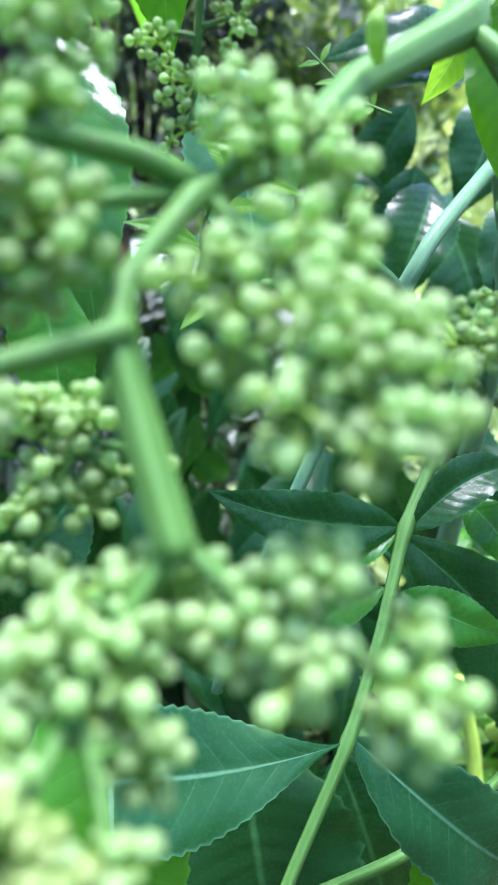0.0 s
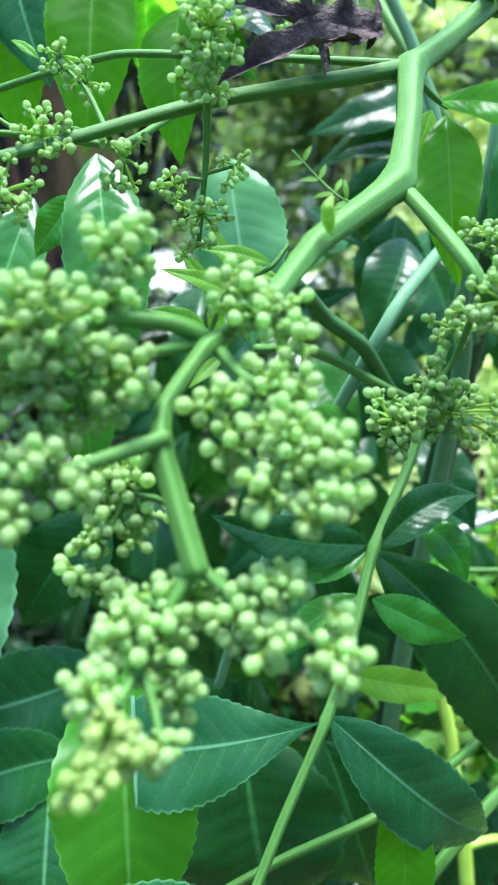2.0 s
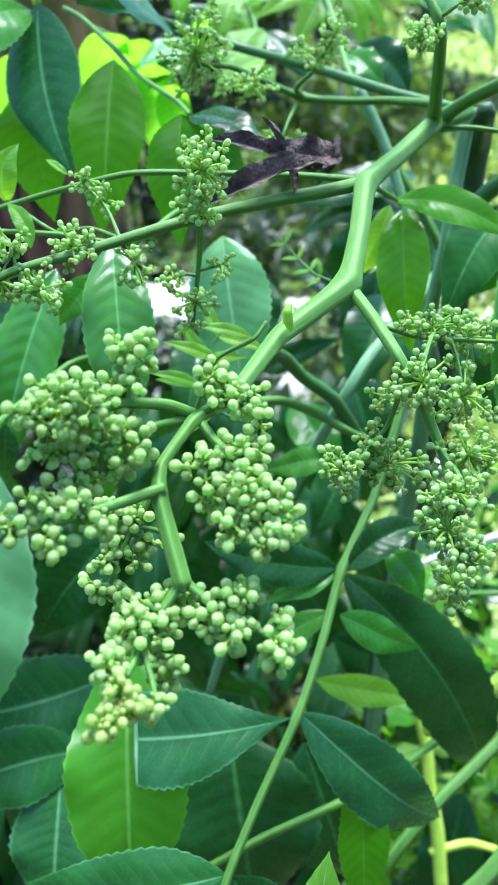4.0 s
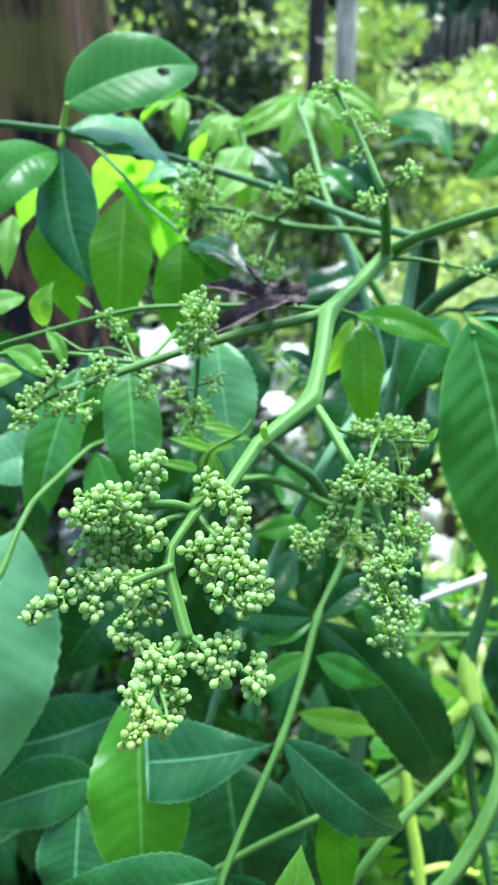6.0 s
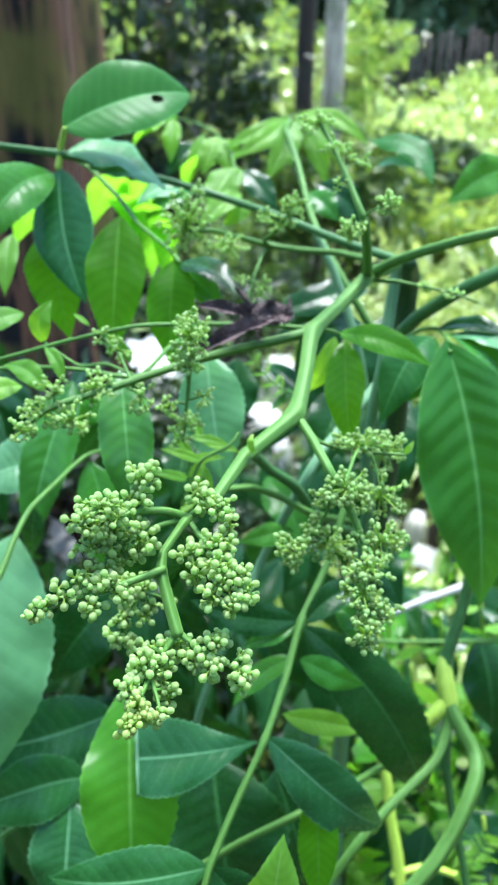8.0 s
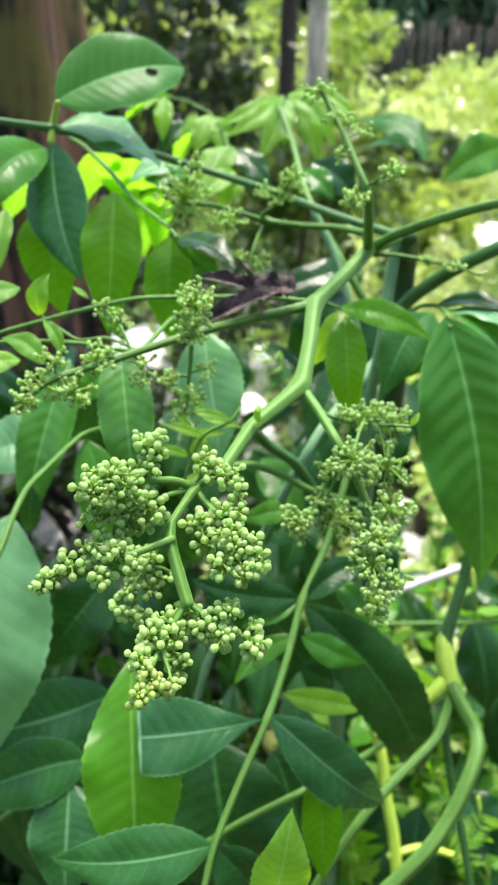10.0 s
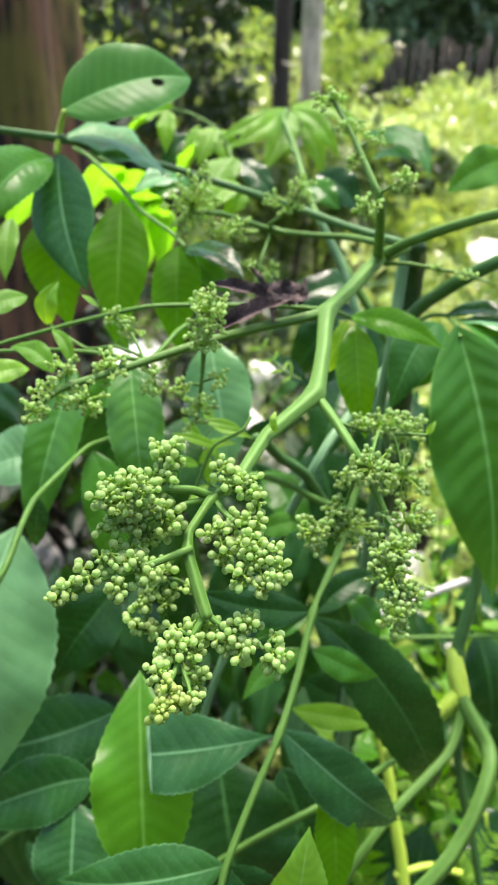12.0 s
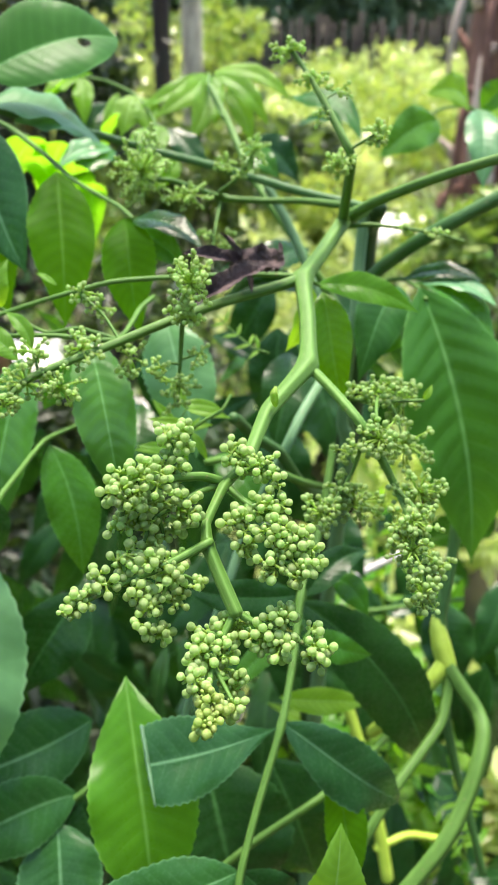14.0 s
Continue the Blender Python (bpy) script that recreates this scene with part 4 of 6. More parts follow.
leaf(stalk, (0.0757, 0.5677, 1.4054), (0.1365, 0.5467, 1.3846), 0.0161, LEAF_YOUNG, bend=-.1, face=(0, -.7, .8))
leaf(stalk, (0.0883, 0.5628, 1.3949), (0.1014, 0.5337, 1.3563), 0.0175, LEAF_YOUNG, face=(0, -.9, .4))
stalk = stem("leaf_stalk", shrub, [(-0.0256, 0.5677, 1.4040), (-0.0046, 0.5657, 1.3999), (0.0143, 0.5504, 1.3911), (0.0251, 0.5331, 1.3777), (0.0307, 0.5027, 1.3599)], (.0009, .0011, .0013, .0015))
leaf(stalk, (-0.0265, 0.5678, 1.4040), (-0.0575, 0.5474, 1.3837), 0.0153, LEAF_YOUNG, face=(0, -.5, .9))
leaf(stalk, (-0.0237, 0.5673, 1.4032), (-0.0245, 0.5415, 1.3714), 0.0153, LEAF_YOUNG, face=(0, -.9, .3))
leaf(stalk, (0.0143, 0.5504, 1.3911), (0.0012, 0.5271, 1.3645), 0.0192, LEAF_YOUNG, face=(-.1, -.9, .4))
leaf(stalk, (0.0189, 0.5495, 1.3891), (0.0238, 0.5274, 1.3654), 0.0206, LEAF_YOUNG, face=(0, -.9, .4))
leaf(stalk, (-0.0038, 0.5693, 1.3839), (-0.0301, 0.5469, 1.3594), 0.0212, LEAF_DARK, face=(0, -.8, .6))
leaf(stalk, (0.0023, 0.5621, 1.3924), (-0.0138, 0.5426, 1.3502), 0.0121, LEAF_YOUNG, face=(0, -.9, .3))
leaf(stalk, (0.0307, 0.5082, 1.3718), (0.0107, 0.4716, 1.3403), 0.0271, LEAF_YOUNG, face=(-.1, -.7, .7), bend=.05)
leaf(stalk, (0.0329, 0.5073, 1.3698), (0.0610, 0.4840, 1.3439), 0.0215, LEAF_DARK, face=(.1, -.7, .7))
leaf(stalk, (0.0331, 0.4792, 1.3568), (0.0026, 0.4477, 1.3362), 0.0177, LEAF_YOUNG, face=(0, -.7, .8))
leaf(stalk, (0.0394, 0.4765, 1.3511), (0.0205, 0.4685, 1.3338), 0.0148, LEAF_YOUNG, face=(0, -.9, .4))
# right side, behind the stem tip
stalk = stem("leaf_stalk", shrub, [(0.1383, 0.6023, 1.3855), (0.1441, 0.5916, 1.3864), (0.1497, 0.5809, 1.3872)], (.001, .001, .0009))
leaf(stalk, (0.1430, 0.5805, 1.3863), (0.1855, 0.5237, 1.3596), 0.0270, LEAF_COOL, bend=-.16, face=(0, -.75, .7), fold=.05)
leaf(stalk, (0.1450, 0.5708, 1.3655), (0.1769, 0.5382, 1.3670), 0.0139, LEAF_PALE, bend=-.1, face=(0, -.6, .8))
leaf(stalk, (0.0901, 0.4816, 1.3629), (0.1240, 0.4690, 1.3362), 0.0279, LEAF_DARK, bend=-.06, face=(0, -.8, .6))
leaf(stalk, (0.0802, 0.4583, 1.3599), (0.1036, 0.4393, 1.3433), 0.0204, LEAF, face=(0, -.7, .7))
stalk = stem("leaf_stalk", shrub, [(0.3045, 0.5492, 1.3685), (0.2775, 0.5436, 1.3799), (0.2513, 0.5322, 1.3787), (0.2378, 0.5284, 1.3705)], (.0016, .0014, .0012, .001))
leaf(stalk, (0.2491, 0.5284, 1.3705), (0.1923, 0.4962, 1.3480), 0.0328, LEAF, face=(.1, -.9, .4), bend=.05)
leaf(stalk, (0.2798, 0.5436, 1.3799), (0.2336, 0.5157, 1.3906), 0.0270, LEAF_YOUNG, face=(0, -.9, .4), bend=.1)
leaf(stalk, (0.2890, 0.5426, 1.3779), (0.2731, 0.4851, 1.3255), 0.0297, LEAF_PALE, face=(-.2, -.9, .3))
leaf(stalk, (0.2998, 0.5521, 1.3748), (0.3146, 0.5064, 1.3479), 0.0270, LEAF_YOUNG, face=(-.2, -.9, .3))
leaf(stalk, (0.2952, 0.5531, 1.3769), (0.3186, 0.5522, 1.3988), 0.0243, LEAF, face=(-.2, -.9, .3))
# leaves round the upper fork
stalk = stem("leaf_stalk", shrub, [(0.0760, 0.2431, 1.3243), (0.0854, 0.2595, 1.3172), (0.0898, 0.2604, 1.3144)], (.0012, .001, .0009))
leaf(stalk, (0.0868, 0.2612, 1.3160), (0.1336, 0.2446, 1.3046), 0.0150, LEAF_LIGHT, bend=-.05, face=(.1, -.8, .55), fold=.14, bite=.02)
leaf(stalk, (0.0904, 0.2645, 1.3113), (0.0940, 0.2302, 1.2614), 0.0207, LEAF_THIN_GLOSSY, face=(-.25, -.9, .3), fold=.3, wave=.14, arch=.07, bite=.02)
leaf(stalk, (0.0856, 0.2653, 1.3129), (0.0708, 0.2573, 1.2839), 0.0133, LEAF_YOUNG, face=(.4, -.8, .3))
stalk = stem("leaf_stalk", shrub, [(0.1358, 0.3275, 1.2933), (0.1450, 0.3249, 1.2995), (0.1536, 0.3210, 1.3007), (0.1540, 0.2979, 1.3011), (0.1518, 0.2809, 1.3000)], (.0014, .0013, .0012, .0011))
leaf(stalk, (0.1467, 0.3085, 1.3000), (0.1143, 0.2706, 1.2609), 0.0272, LEAF_COOL, bend=.08, face=(-.1, -.9, .4), fold=.1)
leaf(stalk, (0.1502, 0.3131, 1.2979), (0.1212, 0.2774, 1.2685), 0.0194, LEAF, bend=-.1, face=(.4, -.7, .5), fold=.3)
leaf(stalk, (0.1498, 0.2860, 1.3050), (0.1750, 0.2328, 1.1594), 0.0640, LEAF_QUILTED, face=(-.06, -.86, .5), arch=.05, bend=-.03, fold=.34, twist=-8, bite=.012, teeth=30, fat=.4, point=1.3, quilt_by=.02, cols=16, label="large glossy green leaflet with fine side veins")
leaf(stalk, (0.1520, 0.3199, 1.3007), (0.1873, 0.2894, 1.3069), 0.0143, LEAF_DARK, bend=-.06, face=(0, -.5, .85))
leaf(stalk, (0.1536, 0.3094, 1.3019), (0.1853, 0.2616, 1.2709), 0.0209, LEAF, bend=-.1, face=(.3, -.6, .7), fold=.25)
leaf(stalk, (0.1582, 0.3088, 1.3007), (0.1893, 0.2740, 1.2976), 0.0165, LEAF_PALE, bend=-.08, face=(0, -.3, .95))

# left side
stalk = stem("leaf_stalk", shrub, [(-0.0203, 0.2844, 1.2462), (-0.0385, 0.2725, 1.2441), (-0.0517, 0.2565, 1.2451), (-0.0615, 0.2283, 1.2435), (-0.0694, 0.2052, 1.2412), (-0.0722, 0.1868, 1.2371), (-0.0757, 0.1657, 1.2274), (-0.0878, 0.1467, 1.2102)], (.001, .0011, .0012, .0014, .0016, .0018))
leaf(stalk, (-0.0942, 0.2507, 1.1982), (-0.1082, 0.1853, 1.0714), 0.0738, LEAF_PALE, bend=.06, face=(.2, -.55, .81), fold=.06, bite=.035, teeth=18, label="broad pale green leaflet with a toothed edge", fat=.45)
leaf(stalk, (-0.0608, 0.2866, 1.2787), (-0.0809, 0.2299, 1.1994), 0.0272, LEAF_GLOSSY, bend=.03, face=(.25, -.8, .55), fold=.12, quilt_by=.025)
leaf(stalk, (-0.0722, 0.2866, 1.2264), (-0.1211, 0.2671, 1.2196), 0.0364, LEAF_PALE, bend=.06, face=(0, -.7, .7))
leaf(stalk, (-0.0501, 0.2601, 1.2409), (-0.0379, 0.2315, 1.1798), 0.0266, LEAF, face=(.2, -.9, .35), bend=-.05)
leaf(stalk, (-0.0727, 0.2229, 1.2319), (-0.0758, 0.2208, 1.2036), 0.0118, LEAF_DARK, face=(.1, -.9, .4))
# young left shoots
stalk = stem("leaf_stalk", shrub, [(-0.0118, 0.2049, 1.3122), (-0.0273, 0.2121, 1.3157), (-0.0415, 0.2166, 1.3134), (-0.0600, 0.2255, 1.3228), (-0.0640, 0.2276, 1.3271)], (.0009, .0008, .0007, .0006))
leaf(stalk, (-0.0602, 0.2251, 1.3218), (-0.0539, 0.2298, 1.3415), 0.0102, LEAF_YOUNG, bend=-.2, fold=.4, face=(.5, -.8, .3))
leaf(stalk, (-0.0456, 0.1994, 1.3119), (-0.0556, 0.2110, 1.3248), 0.0062, LEAF_YOUNG, bend=.1, fold=.3)
leaf(stalk, (-0.0496, 0.1835, 1.3133), (-0.0698, 0.1931, 1.3217), 0.0099, LEAF_YOUNG, bend=.12, fold=.2)
leaf(stalk, (-0.0733, 0.2466, 1.3300), (-0.0958, 0.2309, 1.3197), 0.0128, LEAF_YOUNG, bend=.06)
leaf(stalk, (-0.0627, 0.1937, 1.3114), (-0.0846, 0.1813, 1.3082), 0.0110, LEAF_YOUNG, bend=.05)
leaf(stalk, (-0.0343, 0.2148, 1.3334), (-0.0426, 0.2192, 1.3380), 0.0026, LEAF_YOUNG)
leaf(stalk, (-0.0942, 0.3141, 1.3561), (-0.0949, 0.2895, 1.3271), 0.0125, LEAF_YOUNG)
stem("branch", shrub, [(-0.0863, 0.2065, 1.3147), (-0.0608, 0.2088, 1.3153), (-0.0368, 0.2063, 1.3149), (-0.0118, 0.2030, 1.3129), (-0.0006, 0.2392, 1.3150), (0.0064, 0.2608, 1.3140)], (.0009, .001, .0011, .0012))
leaf(shrub, (-0.0245, 0.2345, 1.3047), (-0.0150, 0.1905, 1.2420), 0.0262, LEAF_GLOSSY, name="leaf", quilt_by=.02, face=(.1, -.85, .5), fold=.1, label="dark glossy hanging leaflet")
leaf(shrub, (0.0146, 0.3046, 1.2898), (0.0247, 0.2635, 1.2256), 0.0367, LEAF_PALE, name="leaf", face=(0, -.9, .35), fold=.08, label="broad pale hanging leaflet")
leaf(shrub, (-0.0333, 0.2391, 1.2907), (-0.0476, 0.2306, 1.2724), 0.0127, LEAF, name="leaf", face=(.2, -.8, .5))

# gaps filled with dark-coloured leaves in place of deep shade
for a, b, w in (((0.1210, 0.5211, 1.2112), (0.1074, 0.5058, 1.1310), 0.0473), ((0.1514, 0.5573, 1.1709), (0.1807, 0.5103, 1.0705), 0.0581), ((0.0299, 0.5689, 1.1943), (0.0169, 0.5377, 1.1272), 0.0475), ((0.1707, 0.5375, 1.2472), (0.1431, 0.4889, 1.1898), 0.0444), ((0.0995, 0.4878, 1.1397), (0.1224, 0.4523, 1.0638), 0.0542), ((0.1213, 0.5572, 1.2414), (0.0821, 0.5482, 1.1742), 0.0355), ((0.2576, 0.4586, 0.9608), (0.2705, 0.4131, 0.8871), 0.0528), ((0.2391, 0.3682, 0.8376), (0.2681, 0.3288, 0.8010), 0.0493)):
    leaf(shrub, a, b, w, LEAF_DARK, name="leaf", face=(.1, -.8, .6), label="leaf deep inside the shrub, usually coloured dark for shade")

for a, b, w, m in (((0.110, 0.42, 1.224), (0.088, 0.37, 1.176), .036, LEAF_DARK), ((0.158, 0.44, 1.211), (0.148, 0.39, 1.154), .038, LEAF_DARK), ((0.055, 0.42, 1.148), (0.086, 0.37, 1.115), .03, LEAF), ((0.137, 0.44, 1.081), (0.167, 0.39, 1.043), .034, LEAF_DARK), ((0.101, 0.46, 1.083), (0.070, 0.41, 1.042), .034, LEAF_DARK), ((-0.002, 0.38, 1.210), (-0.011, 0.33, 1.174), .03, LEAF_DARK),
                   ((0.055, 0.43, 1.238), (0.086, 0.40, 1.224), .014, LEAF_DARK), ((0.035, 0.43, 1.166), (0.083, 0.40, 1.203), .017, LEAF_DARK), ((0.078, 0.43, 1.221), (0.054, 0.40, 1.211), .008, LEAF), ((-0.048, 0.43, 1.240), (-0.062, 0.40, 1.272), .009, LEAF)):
    leaf(shrub, a, b, w, m, name="leaf", face=(.1, -.8, .6), label="leaf deep inside the shrub, usually coloured dark for shade")

# long stalk with paired leaflets below
stalk = stem("leaf_stalk", shrub, [(0.0992, 0.2632, 1.2259), (0.0902, 0.2441, 1.2037), (0.0832, 0.2302, 1.1903), (0.0685, 0.2028, 1.1741), (0.0596, 0.1781, 1.1564), (0.0491, 0.1546, 1.1391), (0.0339, 0.1308, 1.1185), (0.0230, 0.1120, 1.1017), (0.0185, 0.1003, 1.0885)], (.002, .0019, .0019, .0018, .0017, .0016, .0016, .0015), STEM, segs=12, ribs=4, knots=((.375, .3, .015), (.625, .3, .015)))
folded = leaf(stalk, (0.0483, 0.1544, 1.1386), (-0.0385, 0.1465, 1.1348), 0.0356, LEAF_BLUE, bend=-.05, face=(0, -.62, .78), fold=.1, end=.71, twist=0, fat=.6, label="bluish green leaflet with its tip folded under")
stem("crease", folded, [v.co.copy() for v in folded.data.vertices[-13:]], (.0004, .0009, .001, .0008), STEM_GREY, "pale folded edge", segs=8, steps=2)
leaf(stalk, (0.0500, 0.1551, 1.1401), (0.1153, 0.1584, 1.0722), 0.0286, LEAF_BLUE, bend=.03, face=(-.1, -.7, .7), fold=.14)
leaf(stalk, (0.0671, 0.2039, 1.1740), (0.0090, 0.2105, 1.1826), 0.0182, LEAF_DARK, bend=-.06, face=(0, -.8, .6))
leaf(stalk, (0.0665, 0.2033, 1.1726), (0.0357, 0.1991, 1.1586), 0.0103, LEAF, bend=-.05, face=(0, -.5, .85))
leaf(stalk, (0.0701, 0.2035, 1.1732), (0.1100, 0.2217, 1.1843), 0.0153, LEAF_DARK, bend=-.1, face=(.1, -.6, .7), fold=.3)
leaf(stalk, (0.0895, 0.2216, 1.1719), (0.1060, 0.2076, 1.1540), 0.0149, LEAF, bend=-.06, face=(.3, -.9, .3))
# dark leaf colour carries the shade that the upper leaves throw
leaf(stalk, (0.0711, 0.2208, 1.1582), (0.1515, 0.2115, 1.0328), 0.0399, LEAF_DARK, bend=-.07, face=(0, -.85, .5), fold=.08, label="broad green leaflet with its shade put into a dark colour")
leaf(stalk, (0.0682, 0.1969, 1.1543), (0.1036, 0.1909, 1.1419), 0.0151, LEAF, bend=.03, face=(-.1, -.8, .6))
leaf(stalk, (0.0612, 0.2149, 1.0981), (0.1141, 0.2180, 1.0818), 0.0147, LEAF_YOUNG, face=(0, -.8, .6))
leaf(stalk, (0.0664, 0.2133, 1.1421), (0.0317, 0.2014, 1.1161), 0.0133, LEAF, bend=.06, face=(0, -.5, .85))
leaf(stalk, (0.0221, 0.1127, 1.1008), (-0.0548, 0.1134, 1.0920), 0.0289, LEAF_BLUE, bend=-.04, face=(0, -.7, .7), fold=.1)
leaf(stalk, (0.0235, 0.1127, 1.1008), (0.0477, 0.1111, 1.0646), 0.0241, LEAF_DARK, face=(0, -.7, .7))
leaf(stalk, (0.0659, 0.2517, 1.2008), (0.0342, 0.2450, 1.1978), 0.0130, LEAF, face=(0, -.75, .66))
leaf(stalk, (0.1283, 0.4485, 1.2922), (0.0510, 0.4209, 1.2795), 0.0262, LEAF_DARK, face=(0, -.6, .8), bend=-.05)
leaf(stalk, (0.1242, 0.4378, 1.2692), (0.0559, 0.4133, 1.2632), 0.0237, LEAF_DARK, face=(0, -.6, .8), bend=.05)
# bottom leaves
stalk = stem("leaf_stalk", shrub, [(-0.0178, 0.1425, 1.0365), (0.0068, 0.1441, 1.0522), (0.0366, 0.1481, 1.0730), (0.0675, 0.1531, 1.0887), (0.0954, 0.1749, 1.0837), (0.1277, 0.2108, 1.0666)], (.0017, .0019, .002, .002), STEM, segs=12)
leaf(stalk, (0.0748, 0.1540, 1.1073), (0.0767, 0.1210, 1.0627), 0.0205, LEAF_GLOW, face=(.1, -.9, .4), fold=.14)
leaf(stalk, (-0.0203, 0.1813, 1.1552), (-0.0153, 0.1172, 1.0888), 0.0462, LEAF_LIGHT, face=(.06, -.85, .5), arch=.1, fold=.3, wave=.13, quilt_by=.016, bite=.04, teeth=18, fat=.62, point=.62, label="large light green leaflet with wavy toothed edges")
leaf(stalk, (0.0461, 0.0700, 1.1185), (0.0549, 0.0752, 1.1675), 0.0234, LEAF_YOUNG, face=(.1, -.9, .4), label="bright young leaflet pointing up")
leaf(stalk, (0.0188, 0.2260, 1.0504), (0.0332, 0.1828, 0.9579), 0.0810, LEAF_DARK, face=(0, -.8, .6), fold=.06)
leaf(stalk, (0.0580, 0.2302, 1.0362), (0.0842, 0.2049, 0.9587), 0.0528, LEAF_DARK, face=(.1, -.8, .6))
stalk = stem("leaf_stalk", shrub, [(-0.1221, 0.1724, 1.0282), (-0.1042, 0.1807, 1.0345), (-0.0798, 0.1928, 1.0442), (-0.0532, 0.2036, 1.0559), (-0.0311, 0.2114, 1.0658)], (.0015, .0016, .0016, .0016), STEM, segs=10)
leaf(stalk, (-0.0429, 0.2384, 1.0763), (-0.1292, 0.2125, 1.0669), 0.0442, LEAF_BLUE, bend=-.04, face=(.1, -.75, .66))
leaf(stalk, (-0.0527, 0.2051, 1.0566), (-0.1254, 0.1834, 1.0517), 0.0371, LEAF_BLUE, bend=.06, face=(.15, -.8, .55))
leaf(stalk, (-0.0634, 0.1937, 1.0510), (-0.0615, 0.1506, 1.0059), 0.0415, LEAF_BLUE, face=(.1, -.85, .5), fold=.08)
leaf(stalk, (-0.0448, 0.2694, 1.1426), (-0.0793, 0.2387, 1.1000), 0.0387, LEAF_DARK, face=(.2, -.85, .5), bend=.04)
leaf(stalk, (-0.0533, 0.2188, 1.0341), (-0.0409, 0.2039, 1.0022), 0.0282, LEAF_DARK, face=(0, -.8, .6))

# thick pale stems, low on one side
stem("branch", shrub, [(0.1737, 0.2584, 1.1715), (0.1684, 0.2484, 1.1501), (0.1601, 0.2370, 1.1256), (0.1584, 0.2313, 1.1134), (0.1594, 0.2233, 1.1055)], (0.0030, 0.0033, 0.0038, 0.0053, 0.0030), STEM_DARK, segs=14, ribs=5)
stem("joint", shrub, [(0.1580, 0.2362, 1.1237), (0.1575, 0.2328, 1.1189), (0.1583, 0.2269, 1.1109), (0.1598, 0.2211, 1.1032), (0.1618, 0.2136, 1.0942)], (.0028, .0046, .0058, .0056, .0036), STEM_YELLOW, "swollen yellow-green joint", segs=18, tight=0, steps=8)
stem("branch", shrub, [(0.1588, 0.2262, 1.1095), (0.1611, 0.2164, 1.1002), (0.1662, 0.2091, 1.0917), (0.1720, 0.2005, 1.0829), (0.1710, 0.1894, 1.0780), (0.1633, 0.1768, 1.0676), (0.1516, 0.1650, 1.0515), (0.1336, 0.1529, 1.0347), (0.0896, 0.1363, 0.9985)], (.0034, .0042, .0044, .0044, .0044, .0043, .0043, .0043), STEM, segs=16, ribs=5, rib_depth=.04, tight=0, label="curved thick green stem")
stem("branch", shrub, [(0.1590, 0.2240, 1.1070), (0.1600, 0.2171, 1.0995), (0.1575, 0.2103, 1.0896), (0.1502, 0.1992, 1.0798), (0.1360, 0.1876, 1.0738), (0.1186, 0.1752, 1.0659), (0.1018, 0.1625, 1.0548), (0.0864, 0.1533, 1.0350), (0.0709, 0.1429, 1.0125)], (0.0028, 0.0031, 0.0029, 0.0028, 0.0026), STEM, segs=14, ribs=5, rib_depth=.04, tight=0)
stem("branch", shrub, [(0.1598, 0.2218, 1.1047), (0.1525, 0.2179, 1.0962), (0.1448, 0.2175, 1.0859), (0.1402, 0.2306, 1.0618), (0.1314, 0.2551, 1.0196)], (.0046, .0046, .0044, .004), STEM_YELLOW, segs=12)
stem("branch", shrub, [(0.1612, 0.2213, 1.0920), (0.1595, 0.2100, 1.0675), (0.1630, 0.1985, 1.0431), (0.1688, 0.1871, 1.0186), (0.1750, 0.1714, 0.9851)], (0.0027, 0.0026, 0.0024, 0.0023), STEM_DARK, segs=10)
stem("branch", shrub, [(0.1468, 0.3534, 0.9466), (0.1562, 0.3366, 0.9109), (0.1595, 0.3239, 0.8835), (0.1656, 0.3101, 0.8541), (0.1695, 0.2924, 0.8162)], (.0045, .0045, .005, .005), STEM_YELLOW, segs=12)
stem("branch", shrub, [(0.1620, 0.3032, 0.8393), (0.1910, 0.3095, 0.8412), (0.2252, 0.3088, 0.8283)], (.0032, .003, .003), STEM_YELLOW, segs=10)
stem("branch", shrub, [(0.1493, 0.4168, 0.9880), (0.1887, 0.4166, 0.9882), (0.2676, 0.4168, 0.9895)], (.002, .002, .002), STEM, segs=8)
stem("trunk", shrub, [(0.0896, 0.1363, 0.9985), (.12, .30, .7), (.14, .4, .3), (.14, .42, -.05)], (.006, .008, .011, .014), STEM_YELLOW, segs=12)

# weeds with small bright leaves beside the shrub
WEED_SHAPES = [leaf_mesh("leaf", (0, 0, 0), (0, 0, .055), w, m, face=(0, -.9, .3), arch=a, fold=.2, seed=950 + i, teeth=8) for i, (w, m, a) in enumerate(((.024, LEAF_YOUNG, .1), (.02, LEAF_SUNLIT, .05), (.026, LEAF_LIGHT, .12), (.022, LEAF_YOUNG, -.05), (.03, LEAF_DARK, .1)))]


